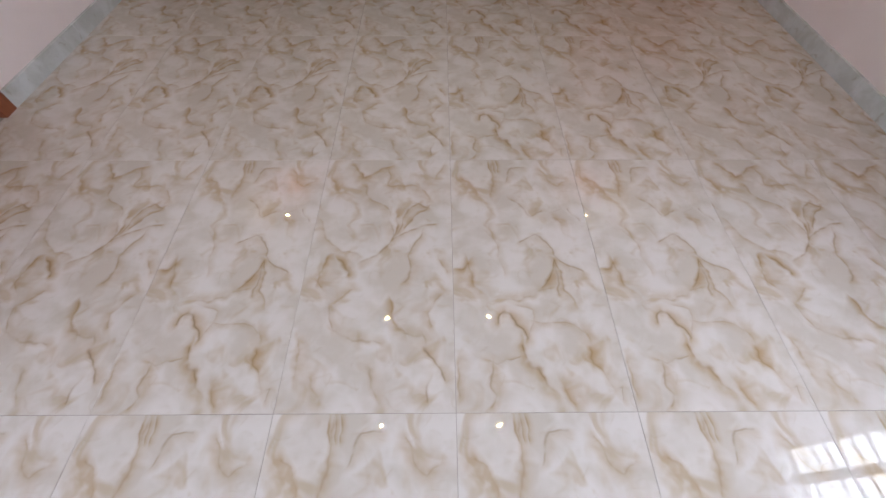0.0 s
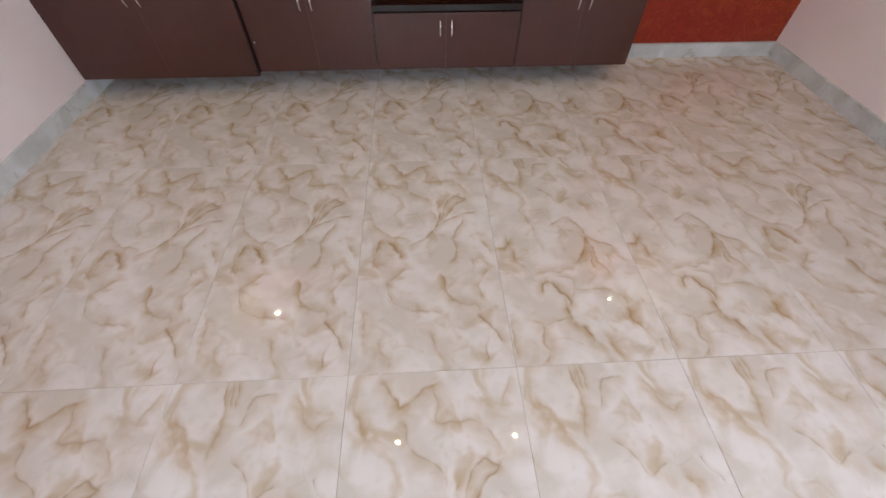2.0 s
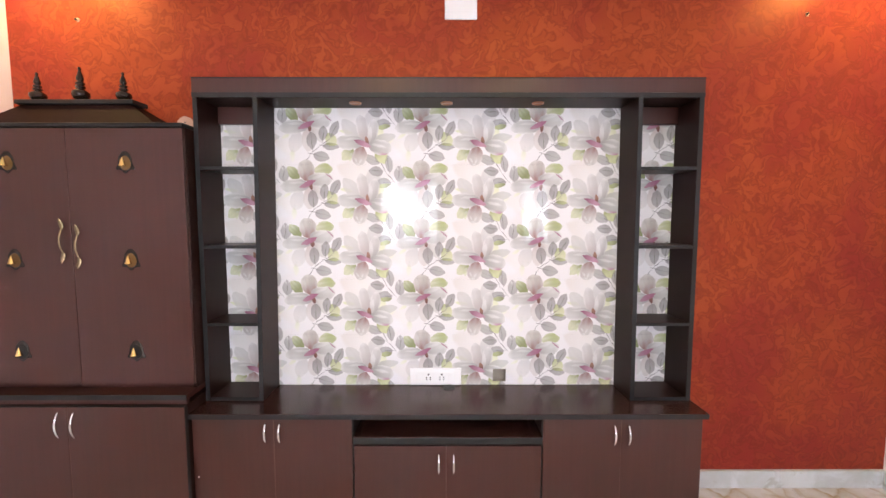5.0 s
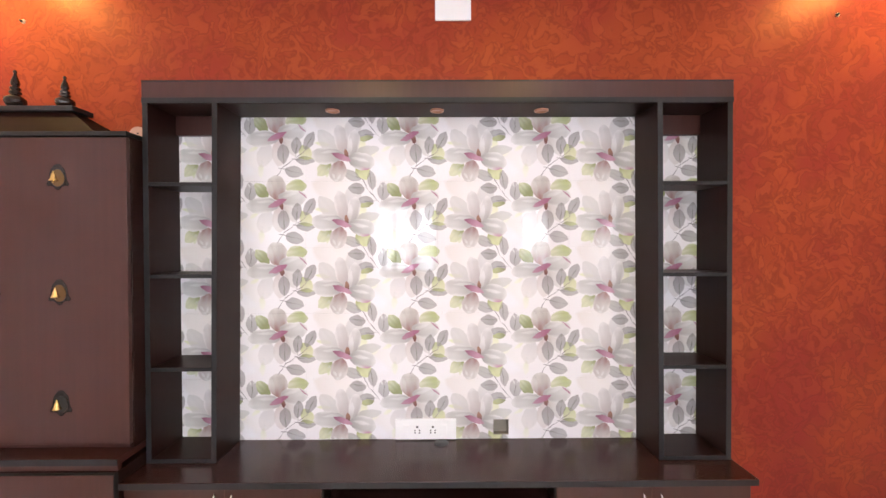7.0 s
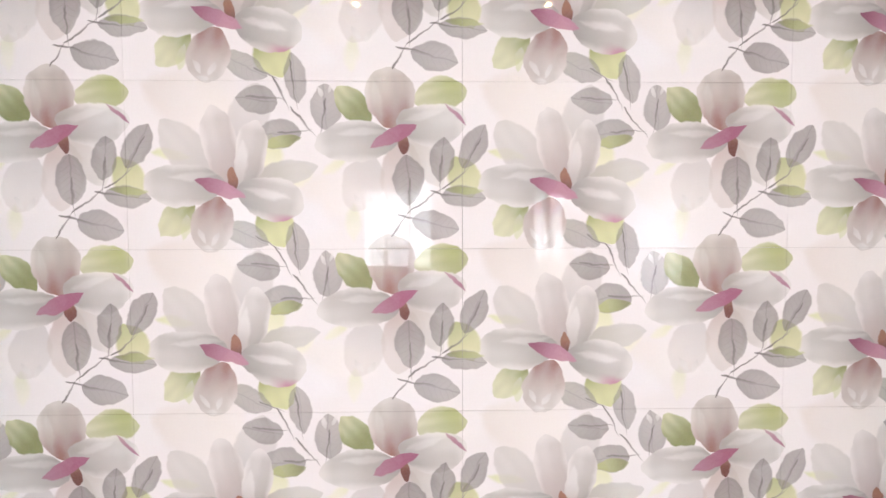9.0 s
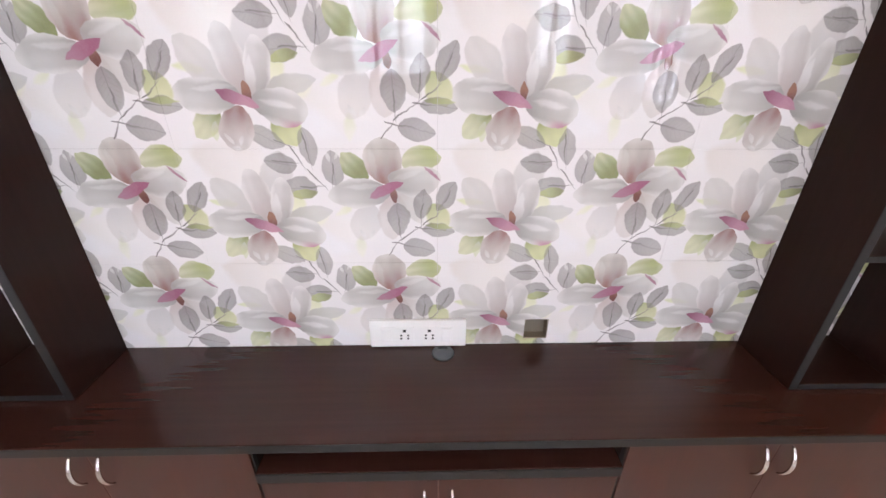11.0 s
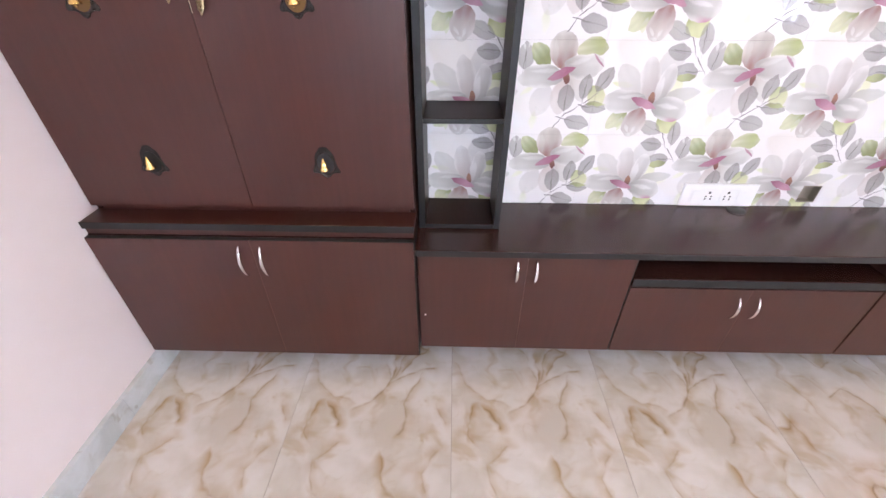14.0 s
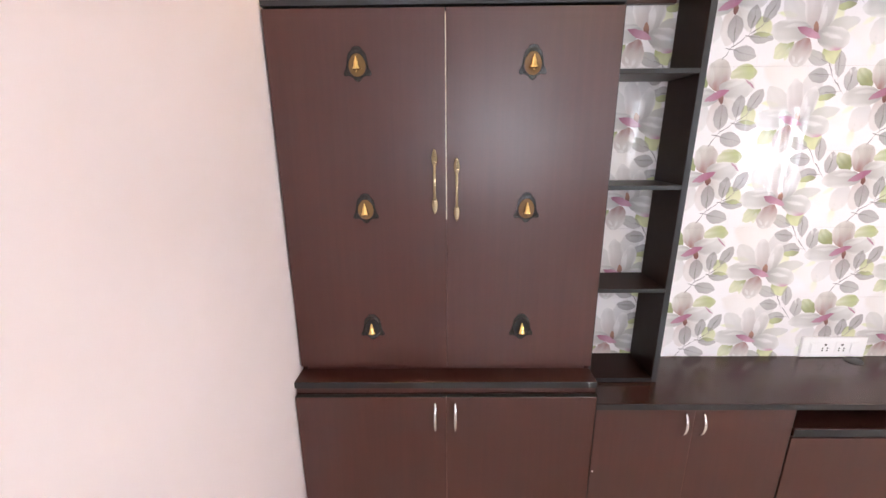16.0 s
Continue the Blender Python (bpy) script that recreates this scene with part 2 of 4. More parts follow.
def marble(name, strokes):
    """Glossy vitrified tile: milky white with tan, smoky veins soft on one side."""
    m = material(name, (0.7, 0.66, 0.6), 0.06, spec=0.62)
    n, b = net(m)
    p = n.t.nodes.new("ShaderNodeTexCoord").outputs["Object"]
    _, w1 = n.noise(p, 2.7, 2, 0.5)
    q = n.vec("ADD", p, n.vec("SCALE", n.vec("SUBTRACT", w1, (0.5, 0.5, 0.5)), scale=0.30))
    _, w2 = n.noise(p, 9.0, 2, 0.40)
    bent = n.vec("ADD", p, n.vec("SCALE", n.vec("SUBTRACT", w2, (0.5, 0.5, 0.5)), scale=0.085))
    group = vein_group()
    state = {"thin": None, "wide": None}

    def vein(pts, side=1, width=0.006, halo=0.045, line=0.75, glow=0.75):
        for (x0, y0), (x1, y1) in zip(pts, pts[1:]):
            k = n.t.nodes.new("ShaderNodeGroup")
            k.node_tree = group
            spot = bent
            if state["thin"]:
                # strokes are worked out one after another
                spot = n.vec("ADD", bent, n.vec("MINIMUM", n.join(state["thin"], state["wide"], 0.0), (0.0, 0.0, 0.0)))
            n.put(spot, k.inputs["P"])
            length = math.hypot(x1 - x0, y1 - y0)
            k.inputs["A"].default_value = (x0, y0, 0)
            k.inputs["AB"].default_value = ((x1 - x0) / length, (y1 - y0) / length, 0)
            for nm, val in (("len", length), ("width", width), ("halo", halo * 0.95), ("side", side), ("line", line), ("glow", glow)):
                k.inputs[nm].default_value = val
            a, w = k.outputs["thin"], k.outputs["wide"]
            state["thin"] = n.math("MAXIMUM", state["thin"], a) if state["thin"] else a
            state["wide"] = n.math("MAXIMUM", state["wide"], w) if state["wide"] else w

    for stroke in strokes:
        vein(*stroke)

    cloud, _ = n.noise(bent, 6.5, 3, 0.5)
    broken, _ = n.noise(p, 14.0, 2, 0.5)
    wisp, _ = n.noise(n.vec("ADD", q, (3.0, 1.0, 2.0)), 9.0, 2, 0.5, 0.5)
    base = n.mix(n.ramp(cloud, 0.34, 0.64), (0.525, 0.490, 0.455), (0.64, 0.615, 0.61))
    base = n.mix(n.ramp(wisp, 0.50, 0.72, 0, 0.60), base, (0.42, 0.32, 0.20))
    wide = n.math("MULTIPLY", state["wide"], n.ramp(broken, 0.30, 0.60, 0.35, 1.0))
    thin = n.math("MULTIPLY", state["thin"], n.ramp(broken, 0.36, 0.58, 0.15, 1.0))
    # fine broken veins between the large ones
    _, w3 = n.noise(n.vec("ADD", p, (5.0, 2.0, 1.0)), 5.0, 2, 0.5)
    hair, _ = n.noise(n.vec("ADD", p, n.vec("SCALE", n.vec("SUBTRACT", w3, (0.5, 0.5, 0.5)), scale=0.22)), 8.0, 2, 0.45)
    hair = n.math("SUBTRACT", 1.0, n.math("MULTIPLY", n.math("ABSOLUTE", n.math("SUBTRACT", hair, 0.5)), 26.0), clamp=True)
    hair = n.math("MULTIPLY", n.math("POWER", hair, 1.5), n.ramp(broken, 0.48, 0.66, 0.0, 0.16))
    base = n.mix(hair, base, (0.34, 0.245, 0.125))
    base = n.mix(n.math("MULTIPLY", wide, 0.82), base, (0.375, 0.245, 0.100))
    base = n.mix(n.math("MULTIPLY", thin, 0.48), base, (0.12, 0.08, 0.045))
    n.put(base, b["Base Color"])
    n.put(n.ramp(n.noise(p, 2.3, 3)[0], 0.3, 0.7, 0.010, 0.028), b["Roughness"])
    return m


def skirting_marble():
    """Pale blue-grey polished skirting with soft clouds and few grey marks."""
    m = material("skirting_tile", (0.6, 0.62, 0.63), 0.12)
    n, b = net(m)
    p = n.pos()
    cloud, _ = n.noise(p, 6.0, 4, 0.6, 0.6)
    mark, _ = n.noise(p, 13.0, 2, 0.5, 0.8)
    tone = n.mix(n.ramp(cloud, 0.35, 0.65), (0.49, 0.515, 0.52), (0.61, 0.64, 0.665))
    n.put(n.mix(n.ramp(mark, 0.60, 0.74, 0, 0.55), tone, (0.34, 0.32, 0.28)), b["Base Color"])
    return m


def petal_group():
    """One printed petal: mask, and how far along it (u) and across it (v) a point lies."""
    g = bpy.data.node_groups.new("petal", "ShaderNodeTree")
    for nm, ty in (("P", "NodeSocketVector"), ("cx", "NodeSocketFloat"), ("cy", "NodeSocketFloat"), ("cos", "NodeSocketFloat"), ("sin", "NodeSocketFloat"),
                   ("a", "NodeSocketFloat"), ("b", "NodeSocketFloat"), ("point", "NodeSocketFloat"), ("egg", "NodeSocketFloat"), ("soft", "NodeSocketFloat"), ("bend", "NodeSocketFloat")):
        g.interface.new_socket(nm, in_out="INPUT", socket_type=ty)
    for nm in ("mask", "u", "v"):
        g.interface.new_socket(nm, in_out="OUTPUT", socket_type="NodeSocketFloat")
    n = Net(g)
    i = g.nodes.new("NodeGroupInput").outputs
    x, y, _ = n.xyz(i["P"])
    dx = n.math("WRAP", n.math("SUBTRACT", x, i["cx"]), 200.5, -200.5)
    dy = n.math("WRAP", n.math("SUBTRACT", y, i["cy"]), 100.25, -100.25)
    u = n.math("DIVIDE", n.math("ADD", n.math("MULTIPLY", dx, i["cos"]), n.math("MULTIPLY", dy, i["sin"])), i["a"])
    v0 = n.math("DIVIDE", n.math("SUBTRACT", n.math("MULTIPLY", dy, i["cos"]), n.math("MULTIPLY", dx, i["sin"])), i["b"])
    u2 = n.math("MULTIPLY", u, u)
    v = n.math("ADD", v0, n.math("MULTIPLY", u2, i["bend"]))
    f = n.math("POWER", n.math("SUBTRACT", 1.0, u2, clamp=True), i["point"])
    f = n.math("MULTIPLY", f, n.math("MULTIPLY_ADD", u, i["egg"], 1.0))
    gap = n.math("DIVIDE", n.math("MULTIPLY", n.math("SUBTRACT", f, n.math("ABSOLUTE", v)), i["b"]), i["soft"])
    o = g.nodes.new("NodeGroupOutput").inputs
    n.put(n.ramp(gap, 0.0, 1.0), o["mask"])
    n.put(n.math("MULTIPLY_ADD", u, 0.5, 0.5), o["u"])
    n.put(v, o["v"])
    return g


FLOWER_X, FLOWER_Z = 0.298, 1.616     # heart of one open blossom; the print repeats every 0.6 x 0.3 m


def flower_tile():
    """Glossy wall tile with a magnolia print: pale blossoms, grey leaf sprigs, lime leaves."""
    m = material("magnolia_tile", (0.8, 0.78, 0.78), 0.016, spec=0.33)
    n, b = net(m)
    x, y, z = n.xyz(n.pos())
    px = n.math("MULTIPLY", n.math("SUBTRACT", x, FLOWER_X), 668.0)
    pz = n.math("MULTIPLY", n.math("SUBTRACT", FLOWER_Z, z), 668.0)
    flat = n.join(px, pz, 0.0)
    _, wob = n.noise(flat, 0.045, 2)
    P = n.vec("ADD", flat, n.vec("SCALE", n.vec("SUBTRACT", wob, (0.5, 0.5, 0.5)), scale=9.0))
    grain, _ = n.noise(flat, 0.35, 3)
    group = petal_group()
    GREY = (0.35, 0.33, 0.33)
    LIME, OLIVE, LEAF, DARK = (0.60, 0.66, 0.27), (0.28, 0.33, 0.08), (0.27, 0.245, 0.245), (0.10, 0.09, 0.09)
    state = {"c": (0.81, 0.788, 0.798, 1)}

    def shape(cx, cy, ang, length, width, base, tip, alpha=1.0, point=0.6, egg=0.0, soft=2.5, bend=0.0, vein=0.0, rim=None, fold=0.12, lip=0.0):
        k = n.t.nodes.new("ShaderNodeGroup")
        k.node_tree = group
        spot = P
        if isinstance(state["c"], bpy.types.NodeSocket):
            # layers are worked out one after another, each on top of the last
            spot = n.vec("ADD", P, n.vec("MINIMUM", state["c"], (0.0, 0.0, 0.0)))
        n.put(spot, k.inputs["P"])
        for nm, val in (("cx", cx), ("cy", cy), ("cos", math.cos(radians(ang))), ("sin", math.sin(radians(ang))), ("a", length / 2), ("b", width / 2),
                        ("point", point), ("egg", egg), ("soft", soft), ("bend", bend)):
            k.inputs[nm].default_value = val
        u, v = k.outputs["u"], k.outputs["v"]
        # leaves are inked darkest, petals lighter, the haze behind lightest
        tone = (0.80, 0.86) if vein else (0.84, 0.90) if soft > 5.5 else (0.66, 0.78)
        base, tip = [c * tone[0] for c in base], [c * tone[1] for c in tip]
        col = n.mix(n.ramp(u, 0.02, 0.75), base, tip)
        if fold:
            ribs = n.math("SINE", n.math("MULTIPLY", v, 9.0))
            col = n.mix(n.math("MULTIPLY_ADD", ribs, fold * 0.5, fold * 0.5), col, [c * 0.80 for c in tip])
        if vein:
            mid = n.ramp(n.math("ABSOLUTE", v), 0.0, 0.09, vein, 0.0)
            side = n.math("SINE", n.math("MULTIPLY", n.math("SUBTRACT", u, n.math("MULTIPLY", n.math("ABSOLUTE", v), 0.22)), 48.0))
            mid = n.math("MAXIMUM", mid, n.ramp(side, 0.72, 1.0, 0.0, vein * 0.30))
            edge = n.ramp(n.math("ABSOLUTE", v), 0.50, 0.95, 0.0, vein * 0.60)
            col = n.mix(n.math("MAXIMUM", mid, edge), col, DARK)
        if lip:
            col = n.mix(n.ramp(v, -0.7, 1.0, 0.0, 0.30), col, [c * 0.62 for c in base])
            col = n.mix(n.math("MAXIMUM", n.ramp(n.math("ABSOLUTE", v), 0.55, 0.95, 0.0, lip), n.ramp(u, 0.80, 1.0, 0.0, lip)), col, (0.84, 0.82, 0.81))
        if rim:
            col = n.mix(n.math("MULTIPLY", n.ramp(v, 0.40, 0.85), n.ramp(u, 0.45, 0.85)), col, rim)
        fac = n.math("MULTIPLY", k.outputs["mask"], alpha * (0.80 if vein else 1.0))
        state["c"] = n.mix(fac, state["c"], col)

    def stem(cx, cy, ang, length, bend=0.0):
        shape(cx, cy, ang, length, 3.6, DARK, (0.38, 0.36, 0.36), 0.8, 0.25, -0.3, 1.6, bend, fold=0)

    def at(x, y, *rest, **more):
        """A shape at a place on the print, measured from the sheet's corner."""
        shape(x - 518, y - 374, *rest, **more)

    SNOW, SHADE, ROOT = (0.80, 0.785, 0.77), (0.56, 0.535, 0.52), (0.46, 0.24, 0.22)
    MIST = (0.70, 0.675, 0.665)
    # washed-out colour far behind the blossoms
    at(872, 278, 20, 130, 90, (0.84, 0.77, 0.72), (0.90, 0.86, 0.83), 0.60, 0.8, soft=20, fold=0)
    at(905, 262, 70, 80, 60, (0.86, 0.79, 0.74), (0.92, 0.88, 0.85), 0.50, 0.8, soft=14, fold=0)
    at(640, 390, 20, 120, 60, (0.92, 0.88, 0.84), (0.96, 0.93, 0.92), 0.55, 0.9, soft=18, fold=0)
    at(662, 222, 92, 50, 26, (0.74, 0.80, 0.50), (0.90, 0.90, 0.76), 0.55, 0.8, soft=9, fold=0)
    at(640, 356, 150, 40, 18, (0.78, 0.82, 0.46), (0.88, 0.89, 0.68), 0.55, 0.9, soft=7, fold=0)
    at(588, 366, -10, 60, 44, (0.80, 0.84, 0.46), (0.90, 0.90, 0.70), 0.50, 0.8, soft=10, fold=0)
    at(447, 341, 8, 54, 18, (0.72, 0.78, 0.40), (0.86, 0.88, 0.62), 0.70, 0.8, soft=6, fold=0)
    at(560, 345, 100, 60, 44, (0.74, 0.79, 0.42), (0.86, 0.87, 0.62), 0.70, 0.8, soft=8, fold=0)
    at(600, 415, 20, 110, 70, (0.88, 0.88, 0.93), (0.93, 0.93, 0.97), 0.60, 0.9, soft=26, fold=0)
    # lime leaves behind the open blossom
    at(452, 417, 135, 60, 40, (0.30, 0.36, 0.10), (0.80, 0.82, 0.56), 0.92, 0.85, soft=3, fold=0.35)
    at(462, 428, 100, 34, 16, (0.86, 0.87, 0.80), (0.74, 0.80, 0.46), 0.55, 0.9, soft=3)
    at(568, 424, 66, 58, 50, (0.36, 0.42, 0.12), (0.78, 0.82, 0.44), 0.92, 0.75, soft=4, fold=0.25)
    # hazy blossom behind the open one
    at(538, 300, 286, 90, 56, MIST, (0.80, 0.775, 0.76), 0.70, 0.6, soft=5)
    at(464, 336, 231, 92, 52, (0.70, 0.67, 0.64), (0.78, 0.755, 0.73), 0.75, 0.6, soft=4, fold=0.2)
    at(580, 363, 350, 84, 34, (0.58, 0.56, 0.55), (0.76, 0.75, 0.74), 0.80, 0.7, soft=3)
    # sprig that leaves the open blossom downwards
    stem(560 - 518, 246 - 374, 26, 34, 0.4)
    stem(578 - 518, 268 - 374, 62, 46, -0.6)
    stem(604 - 518, 303 - 374, 50, 50)
    stem(560 - 518, 274 - 374, 4, 48)
    stem(594 - 518, 313 - 374, -2, 44)
    stem(593 - 518, 258 - 374, 82, 60)
    stem(628 - 518, 296 - 374, 98, 46)
    at(534, 236, 27, 62, 33, (0.34, 0.34, 0.26), GREY, 0.80, 0.75, vein=0.6)
    at(595, 250, 83, 60, 30, GREY, LEAF, 0.75, 0.75, vein=0.6)
    at(549, 276, 188, 53, 34, LEAF, GREY, 0.85, 0.7, egg=-0.15, vein=0.6)
    at(630, 284, 266, 57, 38, LEAF, GREY, 0.80, 0.65, egg=-0.1, vein=0.65)
    at(625, 266, 250, 16, 7, (0.95, 0.94, 0.94), (0.98, 0.97, 0.97), 0.75, 0.9, soft=1.5, fold=0)
    at(636, 263, 290, 14, 6, (0.95, 0.94, 0.94), (0.98, 0.97, 0.97), 0.70, 0.9, soft=1.5, fold=0)
    at(573, 316, 176, 57, 39, LEAF, GREY, 0.85, 0.65, egg=-0.1, vein=0.6)
    at(579, 325, 170, 46, 19, OLIVE, LIME, 0.70, 0.75, soft=2.5)
    # open blossom
    at(505, 330, 258, 96, 46, (0.70, 0.60, 0.59), (0.86, 0.82, 0.81), 0.96, 0.55, egg=0.05, fold=0.18, lip=0.5)
    at(541, 340, 281, 84, 40, (0.62, 0.58, 0.56), (0.84, 0.81, 0.80), 0.97, 0.55, egg=0.1, fold=0.18, lip=0.6, bend=0.15)
    at(530, 352, 276, 60, 18, (0.72, 0.68, 0.66), (0.94, 0.92, 0.91), 0.85, 0.7, soft=4, fold=0)
    at(494, 424, 106, 68, 54, ROOT, (0.80, 0.755, 0.73), 0.95, 0.55, egg=0.1, fold=0.35, lip=0.25)
    at(480, 438, 60, 22, 9, (0.95, 0.93, 0.92), (0.97, 0.96, 0.95), 0.60, 0.9, soft=2, fold=0)
    at(497, 441, 118, 20, 9, (0.95, 0.93, 0.92), (0.97, 0.96, 0.95), 0.60, 0.9, soft=2, fold=0)
    at(487, 452, 10, 18, 8, (0.95, 0.93, 0.92), (0.97, 0.96, 0.95), 0.55, 0.9, soft=2, fold=0)
    at(460, 378, 181, 100, 54, SHADE, SNOW, 0.99, 0.60, egg=0.05, fold=0.20, lip=0.55, bend=-0.12)
    at(472, 366, 176, 70, 14, (0.80, 0.78, 0.77), (0.92, 0.91, 0.90), 0.55, 0.8, soft=5, fold=0)
    at(563, 393, 14, 84, 56, SHADE, SNOW, 0.99, 0.55, egg=0.15, rim=(0.50, 0.22, 0.33), fold=0.18, lip=0.55)
    at(560, 388, 12, 62, 16, (0.74, 0.72, 0.71), (0.93, 0.92, 0.91), 0.60, 0.8, soft=6, fold=0)
    at(519, 371, 262, 30, 15, (0.20, 0.07, 0.06), (0.40, 0.20, 0.14), 0.96, 0.6, soft=2)
    at(504, 381, 21, 66, 20, (0.42, 0.15, 0.25), (0.62, 0.33, 0.43), 0.97, 0.85, soft=1.6, fold=0.1)
    # turned blossom
    at(663, 282, 48, 60, 38, (0.84, 0.88, 0.56), (0.26, 0.31, 0.09), 0.90, 0.75, soft=2.5, fold=0.3)
    at(768, 268, -8, 66, 44, (0.92, 0.94, 0.66), (0.50, 0.56, 0.20), 0.88, 0.6, soft=3, fold=0.35, bend=-0.15, lip=0.2)
    at(796, 368, 65, 56, 44, LIME, (0.80, 0.82, 0.48), 0.85, 0.8, soft=5)
    at(674, 376, 110, 74, 54, MIST, (0.84, 0.80, 0.78), 0.55, 0.65, soft=4)
    at(668, 398, 60, 22, 9, (0.95, 0.93, 0.92), (0.97, 0.96, 0.95), 0.55, 0.9, soft=2, fold=0)
    at(682, 400, 118, 20, 9, (0.95, 0.93, 0.92), (0.97, 0.96, 0.95), 0.55, 0.9, soft=2, fold=0)
    at(720, 366, 96, 84, 54, (0.70, 0.55, 0.53), (0.84, 0.78, 0.76), 0.75, 0.6, soft=4)
    at(750, 348, 58, 74, 36, (0.80, 0.74, 0.70), (0.88, 0.86, 0.84), 0.85, 0.6, soft=3, lip=0.4)
    at(708, 273, 266, 74, 62, ROOT, (0.74, 0.70, 0.66), 0.98, 0.55, egg=0.12, fold=0.45, lip=0.35)
    at(692, 276, 262, 54, 16, (0.62, 0.50, 0.46), (0.84, 0.82, 0.79), 0.55, 0.8, soft=5, fold=0.2)
    at(667, 325, 177, 102, 52, SHADE, SNOW, 0.99, 0.60, egg=0.05, fold=0.20, lip=0.55, bend=0.10)
    at(676, 314, 178, 70, 14, (0.80, 0.78, 0.77), (0.92, 0.91, 0.90), 0.55, 0.8, soft=5, fold=0)
    at(757, 306, 0, 86, 54, (0.60, 0.56, 0.54), (0.82, 0.81, 0.80), 0.98, 0.55, egg=0.05, fold=0.22, lip=0.55, bend=0.20)
    at(748, 294, -16, 54, 15, (0.80, 0.78, 0.77), (0.93, 0.92, 0.91), 0.60, 0.8, soft=5, fold=0)
    at(786, 293, 42, 40, 7, (0.66, 0.40, 0.50), (0.46, 0.18, 0.30), 0.85, 0.7, soft=2)
    at(723, 328, 82, 28, 15, (0.40, 0.20, 0.14), (0.20, 0.07, 0.06), 0.96, 0.6, soft=2)
    at(711, 319, -25, 66, 20, (0.62, 0.33, 0.43), (0.44, 0.16, 0.26), 0.97, 0.85, soft=1.6, fold=0.1)
    # sprig below the turned blossom
    stem(719 - 518, 424 - 374, -56, 38)
    stem(750 - 518, 395 - 374, -36, 56, 0.3)
    stem(786 - 518, 370 - 374, -38, 42, 0.8)
    stem(731 - 518, 392 - 374, 88, 48)
    stem(768 - 518, 366 - 374, 96, 48)
    stem(803 - 518, 345 - 374, 118, 56)
    stem(775 - 518, 388 - 374, 8, 40)
    stem(738 - 518, 418 - 374, 14, 50)
    at(729, 371, 88, 60, 39, LEAF, GREY, 0.86, 0.65, egg=-0.1, vein=0.7)
    at(769, 346, 277, 55, 33, GREY, LEAF, 0.88, 0.75, vein=0.7)
    at(808, 331, 298, 60, 34, GREY, LEAF, 0.88, 0.75, vein=0.7)
    at(795, 391, 5, 58, 29, LEAF, GREY, 0.86, 0.75, vein=0.6)
    at(797, 384, 4, 50, 12, OLIVE, LIME, 0.60, 0.8, soft=2.5)
    at(762, 425, 12, 58, 38, LEAF, GREY, 0.86, 0.65, egg=-0.1, vein=0.7)
    col = n.mix(n.ramp(grain, 0.3, 0.7, 0, 0.05), state["c"], (0.55, 0.52, 0.52))
    n.put(col, b["Base Color"])
    return m


M_WALL = paint("pale_pink_paint", (0.80, 0.72, 0.73))
M_CEIL = paint("white_ceiling_paint", (0.87, 0.86, 0.84))
M_ORANGE = orange_paint()
M_FLOOR = {"a": marble("onyx_floor_tile", PRINT_A), "b": marble("onyx_floor_tile_other_face", PRINT_B)}
M_SKIRT = skirting_marble()
M_DOOR = laminate("brown_laminate", (0.053, 0.0157, 0.0118), 0.290, spec=0.52)
M_TOP = laminate("dark_worktop_laminate", (0.042, 0.0155, 0.0125), 0.22, 0)
M_BLACK = laminate("black_brown_laminate", (0.023, 0.0086, 0.0068), 0.34, spec=0.13)
M_EDGE = material("charcoal_edge_band", (0.017, 0.0175, 0.019), 0.40, spec=0.35)
M_GROUT = material("grout", (0.30, 0.28, 0.26), 0.85)
M_TILE = flower_tile()
M_CHROME = material("brushed_chrome", (0.75, 0.75, 0.76), 0.18, 1.0)
M_BRASS = material("antique_brass", (0.40, 0.32, 0.20), 0.26, 1.0)
M_GOLD = material("polished_brass", (0.80, 0.55, 0.20), 0.22, 1.0)
M_AMBER = material("amber_glass", (0.15, 0.085, 0.032), 0.12)
# own black of screws and nail; for holes and slots their shade as colour
M_DARK = material("black_fittings_and_hole_shade", (0.012, 0.012, 0.013), 0.5)
M_BELLFRAME = material("glossy_black_plastic", (0.014, 0.011, 0.011), 0.20)
M_PLASTIC = material("white_plastic", (0.88, 0.87, 0.87), 0.3)
M_GREYPL = material("dark_grey_plastic", (0.06, 0.064, 0.068), 0.5)
M_STEEL = material("galvanised_steel", (0.30, 0.265, 0.22), 0.45, 0.5)
M_LACQUER = material("black_lacquered_wood", (0.020, 0.010, 0.008), 0.12)
M_COPPER = material("copper_ring", (0.55, 0.26, 0.17), 0.3, 0.6)
M_DISC = material("pink_wood_disc", (0.60, 0.36, 0.27), 0.6)
M_CREAM = material("cream_strip", (0.80, 0.70, 0.52), 0.4)
M_SEAM = material("bare_board_core", (0.11, 0.052, 0.038), 0.6)
M_WHITEGROUT = material("white_grout", (0.62, 0.60, 0.59), 0.8)
M_ROOF = laminate("matt_brown_laminate", (0.020, 0.0070, 0.0056), 0.6, 0, spec=0.05)
M_PLUG = material("off_white_plug", (0.62, 0.45, 0.33), 0.5)
M_OLDBRASS = material("dark_brass", (0.22, 0.17, 0.09), 0.4, 1.0)
M_TEAK = laminate("teak_wood", (0.22, 0.065, 0.028), 0.35)
M_FRAME = material("white_window_frame", (0.72, 0.72, 0.74), 0.4)
M_BAR = material("painted_steel_bar", (0.45, 0.46, 0.48), 0.4)
M_GLASS = material("window_glass", (1, 1, 1), 0.0)
